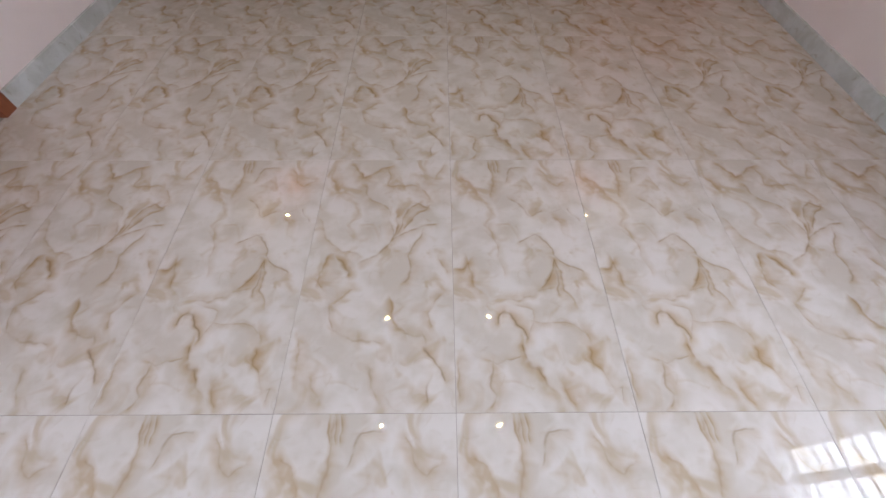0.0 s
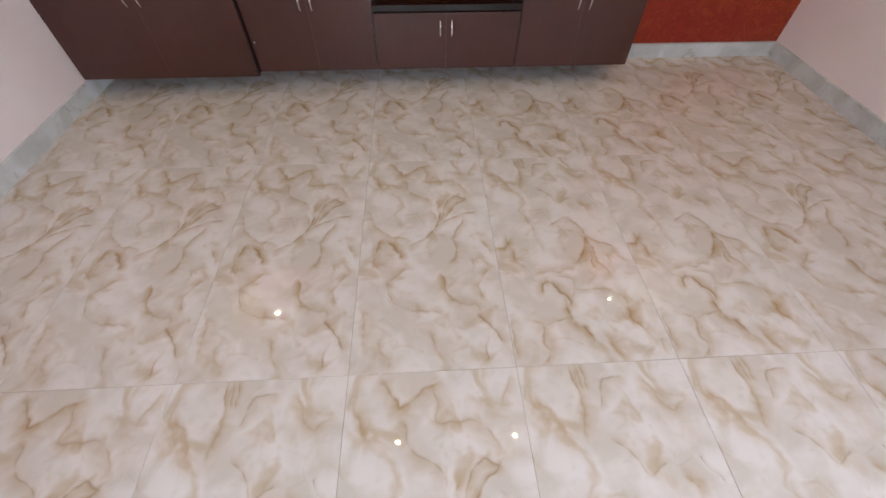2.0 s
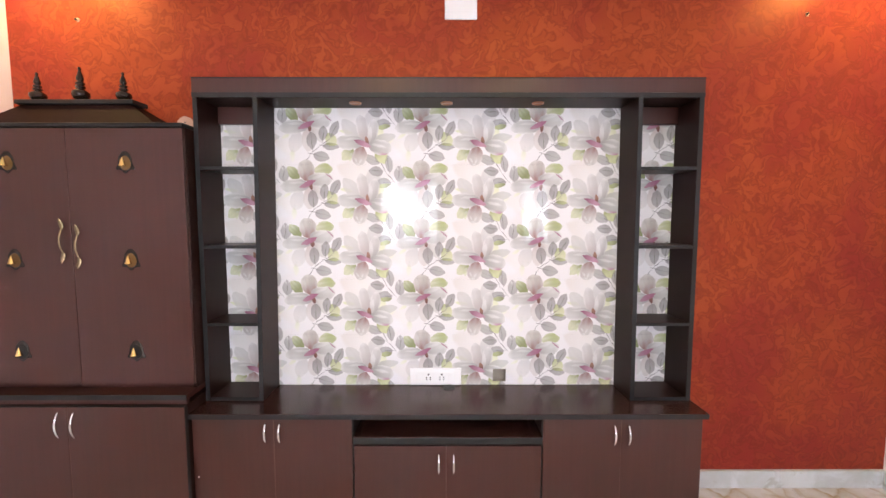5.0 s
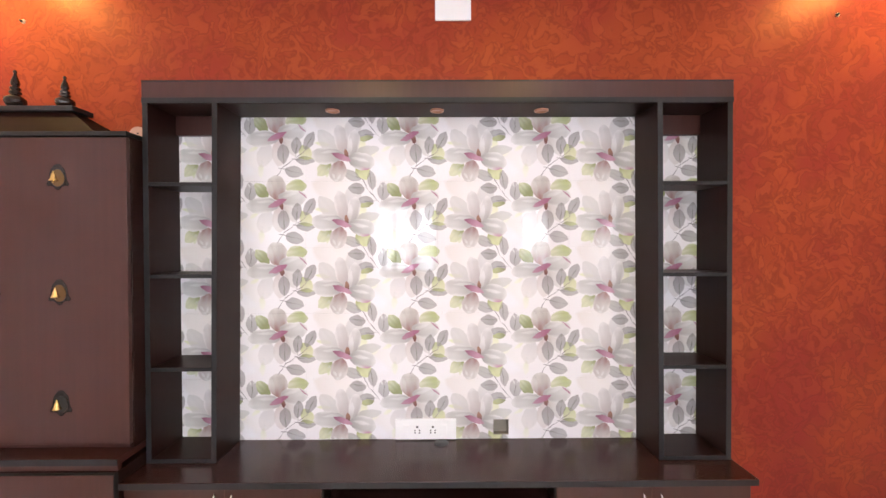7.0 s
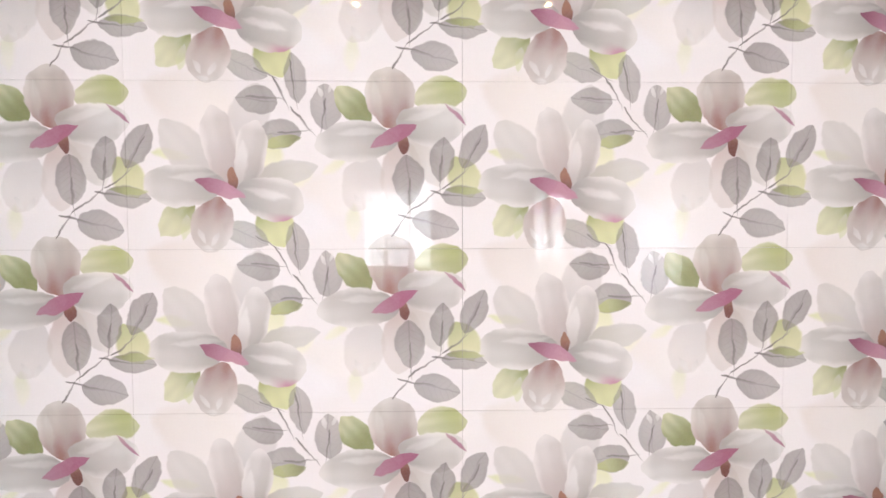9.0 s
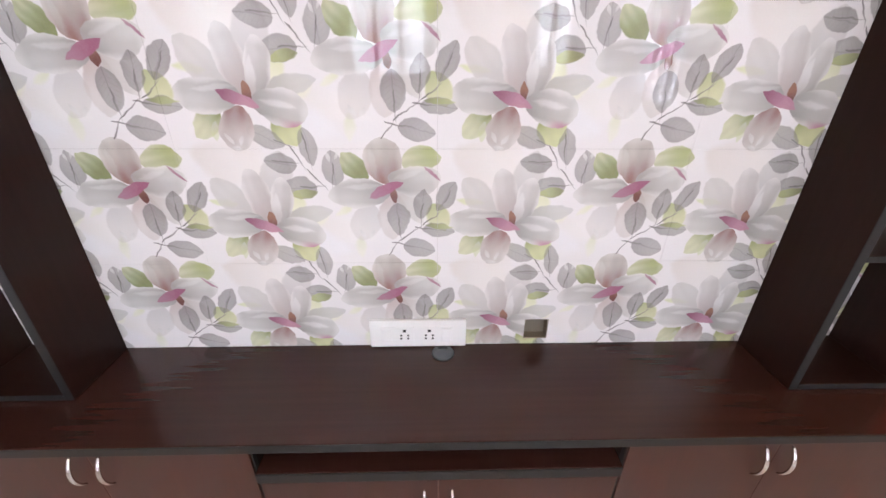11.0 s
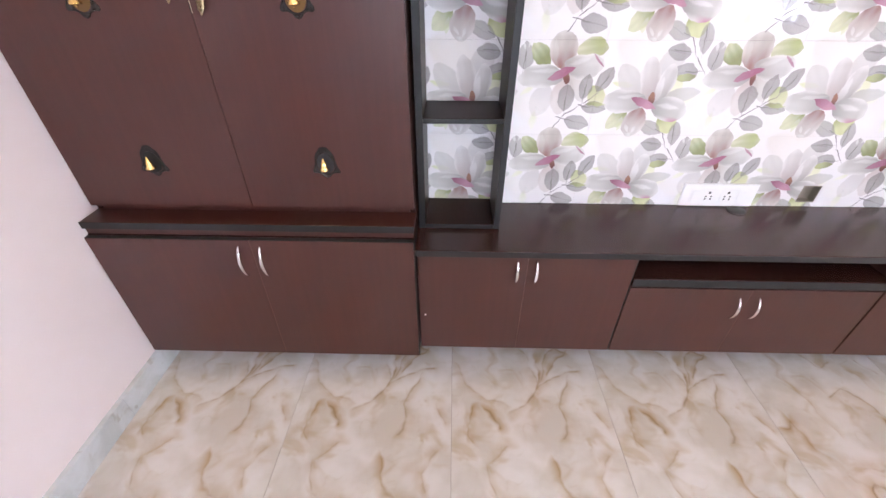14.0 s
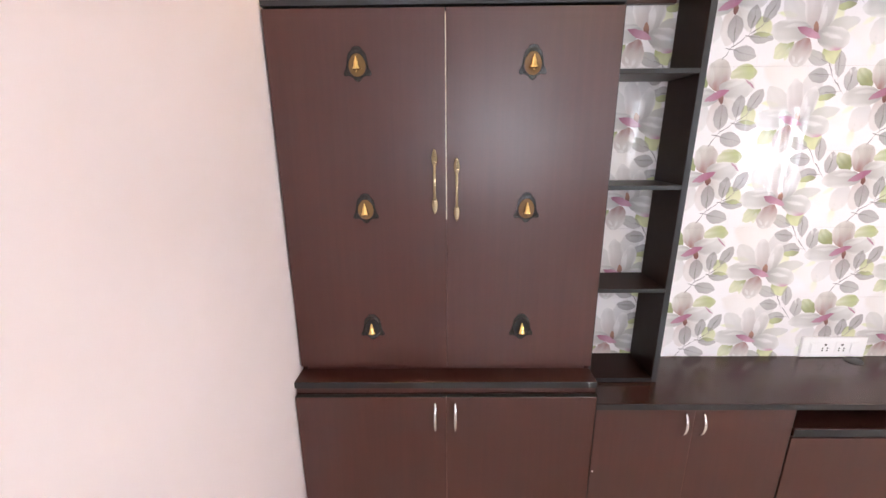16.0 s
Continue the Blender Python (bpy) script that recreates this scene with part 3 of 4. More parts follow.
M_GLASS.node_tree.nodes["Principled BSDF"].inputs["Transmission Weight"].default_value = 1.0
M_GLASS.node_tree.nodes["Principled BSDF"].inputs["IOR"].default_value = 1.05
M_LED = material("led_lens", (1, 1, 1), 0.4)
M_LED.node_tree.nodes["Principled BSDF"].inputs["Emission Color"].default_value = (1.0, 0.86, 0.66, 1)
M_LED.node_tree.nodes["Principled BSDF"].inputs["Emission Strength"].default_value = 60.0

# ---- mesh helpers ----


def box(bm, x0, x1, y0, y1, z0, z1, bevel=0.0):
    r = bmesh.ops.create_cube(bm, size=1.0, matrix=Matrix.Translation(((x0 + x1) / 2, (y0 + y1) / 2, (z0 + z1) / 2)) @ Matrix.Diagonal((x1 - x0, y1 - y0, z1 - z0, 1)))
    if bevel:
        edges = list({e for v in r["verts"] for e in v.link_edges})
        bmesh.ops.bevel(bm, geom=edges, offset=bevel, segments=2, affect="EDGES", profile=0.5)
    return bm


def slab(x0, x1, y0, y1, z0, z1, bevel=0.0015):
    return box(bmesh.new(), x0, x1, y0, y1, z0, z1, bevel)


def lathe(profile, place, seg=24):
    """A turned body: (radius, height) pairs about a vertical axis."""
    bm = bmesh.new()
    rings = []
    for r, h in profile:
        rings.append([bm.verts.new((place[0] + r * math.cos(2 * math.pi * i / seg), place[1] + r * math.sin(2 * math.pi * i / seg), place[2] + h)) for i in range(seg)])
    for a, c in zip(rings, rings[1:]):
        for i in range(seg):
            j = (i + 1) % seg
            bm.faces.new((a[i], a[j], c[j], c[i]))
    bm.faces.new(rings[0][::-1])
    bm.faces.new(rings[-1])
    for f in bm.faces:
        f.smooth = True
    return bm


def tube(points, radii, seg=10, flat=1.0):
    """A rod along points; flat squeezes it front to back."""
    bm = bmesh.new()
    rings = []
    pts = [Vector(p) for p in points]
    for i, p in enumerate(pts):
        d = (pts[min(i + 1, len(pts) - 1)] - pts[max(i - 1, 0)]).normalized()
        side = Vector((1, 0, 0))
        if abs(d.x) > 0.9:
            side = Vector((0, 1, 0))
        up = d.cross(side).normalized()
        side = up.cross(d).normalized()
        r = radii[i] if isinstance(radii, (list, tuple)) else radii
        rings.append([bm.verts.new(p + side * r * math.cos(2 * math.pi * k / seg) + up * r * flat * math.sin(2 * math.pi * k / seg)) for k in range(seg)])
    for a, c in zip(rings, rings[1:]):
        for k in range(seg):
            j = (k + 1) % seg
            bm.faces.new((a[k], a[j], c[j], c[k]))
    bm.faces.new(rings[0][::-1])
    bm.faces.new(rings[-1])
    bmesh.ops.recalc_face_normals(bm, faces=bm.faces)
    for f in bm.faces:
        f.smooth = True
    return bm


def disc(cx, cz, rx, rz, y0, y1, seg=20):
    bm = bmesh.new()
    a = [bm.verts.new((cx + rx * math.cos(2 * math.pi * i / seg), y0, cz + rz * math.sin(2 * math.pi * i / seg))) for i in range(seg)]
    c = [bm.verts.new((cx + rx * math.cos(2 * math.pi * i / seg), y1, cz + rz * math.sin(2 * math.pi * i / seg))) for i in range(seg)]
    bm.faces.new(a)
    bm.faces.new(c[::-1])
    for i in range(seg):
        j = (i + 1) % seg
        bm.faces.new((a[i], c[i], c[j], a[j]))
    bmesh.ops.recalc_face_normals(bm, faces=bm.faces)
    return bm


def mesh_of(name, bm, mat):
    me = bpy.data.meshes.new(name)
    bm.to_mesh(me)
    bm.free()
    me.materials.append(mat)
    return me


def part(name, bm, mat, parent, label=""):
    ob = new(name, mesh_of(name, bm, mat))
    ob.parent = parent
    ob.matrix_parent_inverse = parent.matrix_world.inverted()
    return tagged(ob, label)


def thing(name, place, label, category, group="", kind=""):
    ob = new(name)
    ob.empty_display_size = 0.05
    ob.location = place
    ob.matrix_world = Matrix.Translation(place)
    return tagged(ob, label, category, group, kind)


def single(name, bm, mat, label, category, group="", kind=""):
    return tagged(new(name, mesh_of(name, bm, mat)), label, category, group, kind)


# ---- structure ----
floor = single("floor", slab(WX - 0.2, EX + 0.2, SY - 0.2, NY + 0.2, -0.12, -0.003, 0), M_GROUT, "glossy white onyx-look tiled floor with thin dark joints", "floor", kind="structure")
ceiling = single("ceiling", slab(WX - 0.2, EX + 0.2, SY - 0.2, NY + 0.2, CZ, CZ + 0.15, 0), M_CEIL, "plain white plastered ceiling with recessed lamps", "ceiling", kind="structure")
single("wall_north", slab(WX - WALL_T, EX + WALL_T, NY, NY + WALL_T, 0, CZ, 0), M_ORANGE, "red-orange metallic texture painted wall", "wall", kind="structure")


def pierced(name, axis, face, thick, lo, hi, holes, label):
    """A wall along x or y with rectangular openings (a0, a1, z0, z1), made of piers, sills and lintels."""
    bm = bmesh.new()

    def block(a0, a1, z0, z1):
        f0, f1 = sorted((face, face + thick))
        if a1 - a0 > 1e-4 and z1 - z0 > 1e-4:
            if axis == "y":
                box(bm, f0, f1, a0, a1, z0, z1)
            else:
                box(bm, a0, a1, f0, f1, z0, z1)
    at = lo
    for a0, a1, z0, z1 in sorted(holes):
        block(at, a0, 0, CZ)
        block(a0, a1, 0, z0)
        block(a0, a1, z1, CZ)
        at = a1
    block(at, hi, 0, CZ)
    bmesh.ops.remove_doubles(bm, verts=bm.verts, dist=1e-5)
    return single(name, bm, M_WALL, label, "wall", kind="structure")


DOOR = (1.10, 2.19, 0.0, 2.10)
pierced("wall_west", "y", WX, -WALL_T, SY, NY, [WIN_W, DOOR], "pale pink painted wall with a wooden door")
pierced("wall_east", "y", EX, WALL_T, SY, NY, [WIN_E], "pale pink painted wall with a barred window")
pierced("wall_south", "x", SY, -WALL_T, WX - WALL_T, EX + WALL_T, [WIN_S1, WIN_S2], "pale pink painted wall with two windows")


def window(name, axis, face, out, hole, label, sashes):
    """Frame, mullions, level grille bars and panes set in the depth of the wall."""
    a0, a1, z0, z1 = hole
    mid = face + out * 0.11
    w = thing(name, ((a0 + a1) / 2, mid, z0) if axis == "x" else (mid, (a0 + a1) / 2, z0), label, "window", kind="structure")

    def bit(nm, p0, p1, q0, q1, d, mat, bevel=0.002):
        m0, m1 = mid - d / 2, mid + d / 2
        bm = slab(p0, p1, m0, m1, q0, q1, bevel) if axis == "x" else slab(m0, m1, p0, p1, q0, q1, bevel)
        return part(nm, bm, mat, w)
    t = 0.045
    bit("window_frame", a0, a0 + t, z0, z1, 0.07, M_FRAME)
    bit("window_frame", a1 - t, a1, z0, z1, 0.07, M_FRAME)
    bit("window_frame", a0 + t, a1 - t, z0, z0 + t, 0.07, M_FRAME)
    bit("window_frame", a0 + t, a1 - t, z1 - t, z1, 0.07, M_FRAME)
    step = (a1 - a0 - t) / sashes
    for i in range(1, sashes):
        bit("mullion", a0 + t / 2 + i * step - 0.03, a0 + t / 2 + i * step + 0.03, z0 + t, z1 - t, 0.06, M_FRAME)
    k = int((z1 - z0 - 2 * t) / 0.105)
    for i in range(1, k):
        h = z0 + t + (z1 - z0 - 2 * t) * i / k
        bit("grille_bar", a0 + t, a1 - t, h - 0.006, h + 0.006, 0.012, M_BAR, 0)
    for i in range(sashes):
        g = bit("pane", a0 + t / 2 + i * step + 0.03, a0 + t / 2 + (i + 1) * step - 0.03, z0 + t, z1 - t, 0.004, M_GLASS, 0)
        g.location = (0, out * 0.022, 0) if axis == "x" else (out * 0.022, 0, 0)
        g.visible_shadow = False
    return w


window("window_1", "y", EX, 1, WIN_E, "white framed window with level steel grille bars", 6)
window("window_2", "y", WX, -1, WIN_W, "white framed window with level steel grille bars", 3)
window("window_3", "x", SY, -1, WIN_S1, "wide bright window in a white frame", 3)
window("window_4", "x", SY, -1, WIN_S2, "narrow bright window in a white frame", 2)

door = thing("door_1", (WX - 0.05, 1.645, 0), "closed reddish brown teak door in a teak frame", "door", kind="structure")
part("door_frame", slab(WX - 0.12, WX + 0.022, 2.10, 2.188, 0, 2.098, 0.004), M_TEAK, door)
part("door_frame", slab(WX - 0.12, WX + 0.022, 1.102, 1.19, 0, 2.098, 0.004), M_TEAK, door)
part("door_frame", slab(WX - 0.12, WX + 0.022, 1.192, 2.098, 2.01, 2.098, 0.004), M_TEAK, door)
leaf = part("door_leaf", slab(WX - 0.07, WX - 0.03, 1.193, 2.097, 0.006, 2.007, 0.003), M_TEAK, door)
for z0, z1 in ((0.15, 0.85), (1.0, 1.85)):
    part("door_panel", slab(WX - 0.031, WX - 0.018, 1.30, 1.99, z0, z1, 0.008), M_TEAK, leaf)
part("door_handle", tube([(WX - 0.03, 1.26, 0.98), (WX + 0.02, 1.26, 0.98), (WX + 0.02, 1.27, 0.98), (WX + 0.02, 1.37, 0.98)], 0.009), M_BRASS, leaf)


def skirting(name, axis, face, sign, runs):
    """Polished tile skirting in 0.6 m lengths with fine joints."""
    s = thing(name, (face, (runs[0][0] + runs[0][1]) / 2, 0) if axis == "y" else ((runs[0][0] + runs[0][1]) / 2, face, 0), "pale grey-white polished marble tile skirting", "skirting", kind="structure")
    f0, f1 = sorted((face, face + sign * 0.020))
    for a0, a1 in runs:
        at = a1
        while at > a0 + 1e-3:
            b0 = max(a0, at - 0.6)
            bm = slab(f0, f1, b0 + 0.0008, at - 0.0008, 0, 0.100, 0.0015) if axis == "y" else slab(b0 + 0.0008, at - 0.0008, f0, f1, 0, 0.100, 0.0015)
            part("tile", bm, M_SKIRT, s)
            at = b0


skirting("baseboard_west", "y", WX, 1, [(2.19, NY - 0.021), (SY, 1.10)])
skirting("baseboard_east", "y", EX, -1, [(SY, NY - 0.021)])
skirting("baseboard_north", "x", NY, -1, [(WX, EX)])
skirting("baseboard_south", "x", SY, 1, [(WX + 0.021, EX - 0.021)])

# recessed ceiling lamps
LAMPS = [(-1.93, 3.86), (2.24, 3.84), (-0.42, 2.29), (0.76, 2.30), (-0.40, 1.11), (0.79, 1.11)]
for lx, ly in LAMPS:
    lamp_thing = thing("ceiling_downlight", (lx, ly, CZ), "lit round white recessed downlight in the ceiling", "downlight", "ceiling downlights")
    part("rim", lathe([(0.022, 0), (0.042, 0), (0.042, -0.006), (0.028, -0.010), (0.022, -0.006)], (lx, ly, CZ)), M_PLASTIC, lamp_thing)
    part("lens", lathe([(0.001, -0.004), (0.021, -0.004), (0.021, -0.002), (0.001, -0.002)], (lx, ly, CZ)), M_LED, lamp_thing)
for i, (lx, ly) in enumerate(LAMPS):
    data = bpy.data.lights.new("downlight_lamp", "AREA")
    data.shape, data.size, data.energy, data.color = "DISK", 0.04, 6.5 if i < 2 else 3.5, (1.0, 0.74, 0.30)
    new("downlight_lamp", data).matrix_world = Matrix.Translation((lx, ly, CZ - 0.014))

# ---- television wall ----
FRONT, TOPZ, TOPY, TILE_Y = 3.774, 0.617, 3.752, 4.084
TOWER_Y = 3.890


def bow_handle(x, z0, z1, y, parent, label="chrome bow handle"):
    pts, rad = [], []
    for i in range(13):
        s = i / 12
        pts.append((x, y - 0.024 * math.sin(math.pi * s) ** 0.7 + 0.002, z0 + (z1 - z0) * s))
        rad.append(0.0032 + 0.0028 * math.sin(math.pi * s))
    return part("handle", tube(pts, rad, 8, 0.7), M_CHROME, parent, label)


def cabinet(name, x0, x1, z0, z1, doors, handles, label):
    """Wall-hung unit: carcass, two doors with charcoal edge bands, bow handles."""
    c = thing(name, ((x0 + x1) / 2, NY - 0.2, z0), label, "cabinet", "television wall cabinets")
    part("body", slab(x0, x1, FRONT + 0.020, NY - 0.001, z0 + 0.002, z1 - 0.001), M_BLACK, c)
    # pale core of the board shows in the gap between the doors
    seam = doors[0][1]
    part("seam_strip", slab(seam - 0.0007, seam + 0.0007, FRONT + 0.0008, FRONT + 0.017, z0 + 0.002, doors[0][2] - 0.004, 0), M_SEAM, c)
    for (d0, d1, dz), (hx, hz0, hz1) in zip(doors, handles):
        d = part("door", slab(d0 + 0.0008, d1 - 0.0008, FRONT, FRONT + 0.018, z0, dz, 0.0012), M_DOOR, c)
        bow_handle(hx, hz0, hz1, FRONT, d)
    return c


ZB = 0.121
LABEL_C = "dark brown laminate wall-hung cabinet with two closed doors"
side = cabinet("tv_cabinet", -1.082, -0.329, ZB, TOPZ - 0.026, [(-1.080, -0.699, 0.587), (-0.699, -0.331, 0.587)], [(-0.735, 0.466, 0.570), (-0.669, 0.466, 0.570)], LABEL_C)
part("screw_cap", disc(-1.058, 0.302, 0.0035, 0.0035, FRONT - 0.0012, FRONT - 0.0002, 10), M_PLASTIC, side, "small white screw cap")
cabinet("tv_cabinet", 0.561, 1.310, ZB, TOPZ - 0.026, [(0.563, 0.930, 0.587), (0.930, 1.309, 0.587)], [(0.896, 0.453, 0.560), (0.963, 0.453, 0.560)], LABEL_C)
mid = cabinet("tv_cabinet", -0.327, 0.559, ZB, 0.415, [(-0.325, 0.109, 0.452), (0.109, 0.557, 0.452)], [(0.074, 0.312, 0.418), (0.144, 0.312, 0.418)], "dark brown laminate wall-hung cabinet with an open shelf above")
part("shelf_board", slab(-0.327, 0.559, FRONT - 0.006, 4.005, 0.464, 0.499), M_TOP, mid)
part("shelf_edge", slab(-0.327, 0.559, FRONT - 0.009, FRONT - 0.0062, 0.466, 0.497), M_EDGE, mid, "charcoal edge band")
for sx in (-0.3295, 0.5585):
    part("gap_strip", slab(sx, sx + 0.003, FRONT + 0.004, FRONT + 0.019, ZB, 0.590, 0), M_EDGE, mid)

top = thing("tv_worktop", (0.1, 3.95, TOPZ), "dark brown laminate worktop with a charcoal front edge", "worktop")
part("board", slab(-1.084, 1.322, TOPY + 0.003, NY - 0.001, TOPZ - 0.024, TOPZ), M_TOP, top)
part("front_edge", slab(-1.084, 1.322, TOPY, TOPY + 0.0028, TOPZ - 0.024, TOPZ - 0.0005, 0.001), M_EDGE, top, "charcoal edge band")
part("end_edge", slab(1.3222, 1.3248, TOPY + 0.001, NY - 0.001, TOPZ - 0.024, TOPZ - 0.0005, 0.001), M_EDGE, top, "charcoal edge band")

grommet = thing("cable_grommet", (0.126, 4.045, TOPZ), "round dark grey plastic cable grommet in the worktop", "grommet")
part("cap", lathe([(0.032, 0), (0.032, 0.003), (0.028, 0.006), (0.001, 0.007)], (0.126, 4.045, TOPZ)), M_GREYPL, grommet)
part("slot", slab(0.112, 0.140, 4.058, 4.070, TOPZ + 0.0045, TOPZ + 0.0075, 0.001), M_DARK, grommet)

frame_thing = thing("tv_shelving_unit", (0.12, 4.0, TOPZ), "tall black-brown shelving frame round the tiled television panel", "shelving")
OX0, OX1, IX0, IX1 = -1.078, 1.318, -0.793, 1.019
BT = 0.022
HEAD0, HEAD1 = 2.086, 2.174


def lean(bm, shift):
    """Pushes the upper end sideways: the board stands a little out of plumb."""
    for v in bm.verts:
        if v.co.z > 1.4:
            v.co.x += shift
    return bm


def board(nm, x0, x1, z0, z1, y0=TOWER_Y, y1=TILE_Y - 0.001, shift=0.0):
    """A board of the frame with its charcoal front edge."""
    b = part(nm, lean(slab(x0, x1, y0 + 0.002, y1, z0, z1, 0.001), shift), M_BLACK, frame_thing)
    part("edge_band", lean(slab(x0 + 0.0005, x1 - 0.0005, y0, y0 + 0.0019, z0 + 0.0005, z1 - 0.0005, 0.0006), shift), M_EDGE, b, "charcoal edge band")
    return b


Z0T = TOPZ + 0.001
for x0, x1, lean_by in ((OX0, OX0 + BT, 0.0), (IX0 - BT, IX0, 0.018), (IX1, IX1 + BT, -0.010), (OX1 - BT, OX1, 0.0)):
    board("upright", x0, x1, Z0T, HEAD0 - 0.001, y1=NY - 0.001 if lean_by == 0 else TILE_Y - 0.001, shift=lean_by)
for x0, x1, lean_a, lean_b in ((OX0 + BT, IX0 - BT, 0.0, 0.018), (IX1 + BT, OX1 - BT, -0.010, 0.0)):
    for zt in (1.764, 1.390, 1.010):
        up = (zt - Z0T) / (HEAD0 - Z0T)
        board("shelf", x0 + 0.0005 + lean_a * up, x1 - 0.0005 + lean_b * up, zt - 0.016, zt)
    board("bottom_board", x0 + 0.0005, x1 - 0.0005, Z0T, Z0T + 0.018)
    part("back_board", slab(x0 + 0.001, x1 - 0.001, TILE_Y - 0.022, TILE_Y - 0.0005, 1.998, HEAD0 - 0.001), M_DOOR, frame_thing)
head = part("header", slab(OX0 - 0.001, OX1 + 0.001, TOWER_Y, TOWER_Y + 0.018, HEAD0 + 0.002, HEAD1, 0.0012), M_DOOR, frame_thing)
part("header_box", slab(OX0, OX1, TOWER_Y + 0.0185, NY - 0.001, HEAD0, HEAD1 - 0.002, 0.001), M_BLACK, frame_thing)
part("edge_band", slab(OX0 - 0.001, OX1 + 0.001, TOWER_Y - 0.0025, TOWER_Y - 0.0002, HEAD0 - 0.004, HEAD0 + 0.018, 0.0006), M_EDGE, head, "charcoal edge band")
part("edge_band", slab(OX0 - 0.001, OX1 + 0.001, TOWER_Y - 0.0012, TOWER_Y - 0.0002, HEAD1 - 0.006, HEAD1, 0.0004), M_EDGE, head, "charcoal edge band")
for hx, hz in ((IX0 + 0.0004, 1.08), (IX0 + 0.0004, 1.72)):
    for dy in (0.03, 0.055):
        # no bored hole: its shade is a small black patch on the board
        part("pin_hole", slab(hx - 0.0002, hx + 0.0006, TOWER_Y + dy, TOWER_Y + dy + 0.006, hz, hz + 0.006, 0), M_DARK, frame_thing)

for dx in (-0.338, 0.112, 0.562):
    dl = thing("frame_downlight", (dx, 3.995, HEAD0), "small unlit recessed spotlight with a copper-coloured ring", "downlight", "frame downlights")
    part("ring", lathe([(0.019, 0.0), (0.030, 0.0), (0.030, -0.004), (0.022, -0.006), (0.019, -0.003)], (dx, 3.995, HEAD0)), M_COPPER, dl)
    part("socket", lathe([(0.001, -0.0015), (0.0185, -0.0015), (0.0185, -0.0005), (0.001, -0.0005)], (dx, 3.995, HEAD0)), M_DARK, dl)

# switch board, empty steel box, blank plate, wall screws
SW = (-0.084, 0.193, 0.625, 0.714)
sw = thing("socket_board", ((SW[0] + SW[1]) / 2, TILE_Y, TOPZ), "white plastic switch board with two three-pin sockets", "socket")
part("plate", slab(SW[0], SW[1], TILE_Y - 0.0125, TILE_Y - 0.0005, TOPZ + 0.004, SW[3], 0.003), M_PLASTIC, sw)
for m0 in (-0.052, 0.060):
    mod = part("module", slab(m0, m0 + 0.095, TILE_Y - 0.0145, TILE_Y - 0.0121, 0.640, 0.693, 0.001), M_PLASTIC, sw)
    first = m0 < 0
    part("switch_rocker", slab(m0 + (0.004 if first else 0.062), m0 + (0.032 if first else 0.090), TILE_Y - 0.018, TILE_Y - 0.0146, 0.643, 0.690, 0.002), M_PLASTIC, mod)
    cx = m0 + (0.068 if first else 0.027)
    for hx, hz, r in ((0, 0.680, 0.0045), (-0.010, 0.664, 0.003), (0.010, 0.664, 0.003), (-0.010, 0.653, 0.003), (0.010, 0.653, 0.003)):
        # raised black squares stand for the darkness inside the holes
        part("pin_hole", slab(cx + hx - r, cx + hx + r, TILE_Y - 0.0152, TILE_Y - 0.0146, hz - r, hz + r, 0.0002), M_DARK, mod)
BX = (0.364, 0.434, 0.636, 0.706)
eb = thing("junction_box", (0.399, TILE_Y, BX[2]), "empty square galvanised steel junction box in the tiles", "junction box")
bm = bmesh.new()
for a in ((BX[0], BX[0] + 0.003, BX[2], BX[3]), (BX[1] - 0.003, BX[1], BX[2], BX[3]), (BX[0] + 0.003, BX[1] - 0.003, BX[2], BX[2] + 0.003), (BX[0] + 0.003, BX[1] - 0.003, BX[3] - 0.003, BX[3])):
    box(bm, a[0], a[1], TILE_Y + 0.002, TILE_Y + 0.042, a[2], a[3])
part("rim", bm, M_STEEL, eb)
part("back", slab(BX[0] + 0.003, BX[1] - 0.003, TILE_Y + 0.030, TILE_Y + 0.042, BX[2] + 0.003, BX[3] - 0.003, 0), M_STEEL, eb)
single("blank_plate", slab(0.103, 0.270, NY - 0.010, NY - 0.0005, 2.545, 2.655, 0.004), M_PLASTIC, "blank white plastic cover plate on the orange wall", "wall plate")
for sx, sz in ((1.985, 2.575), (-1.80, 2.545)):
    s = thing("wall_screw", (sx, NY, sz), "small white wall plug with a dark screw", "screw", "wall screws")
    part("plug", lathe([(0.001, 0), (0.010, 0), (0.009, 0.004), (0.001, 0.004)], (0, 0, 0)), M_PLUG, s).matrix_world = Matrix.Translation((sx, NY, sz)) @ pose(0, 0, 0, 90)
    part("screw_head", lathe([(0.001, 0), (0.006, 0), (0.005, 0.010), (0.001, 0.010)], (0, 0, 0)), M_DARK, s).matrix_world = Matrix.Translation((sx - 0.004, NY - 0.003, sz)) @ pose(0, 0, 0, 90)

# ---- prayer cabinet ----
PX0, PX1, PB, PU = -2.165, -1.085, 3.735, 3.818
base = thing("prayer_base_cabinet", (-1.62, 3.93, 0.11), "dark brown laminate wall-hung base cabinet with two closed doors", "cabinet")
# darker laminate than the doors: the shade on the side is put into its colour
part("body", slab(PX0, PX1, PB + 0.019, NY - 0.001, 0.112, 0.664), M_BLACK, base)
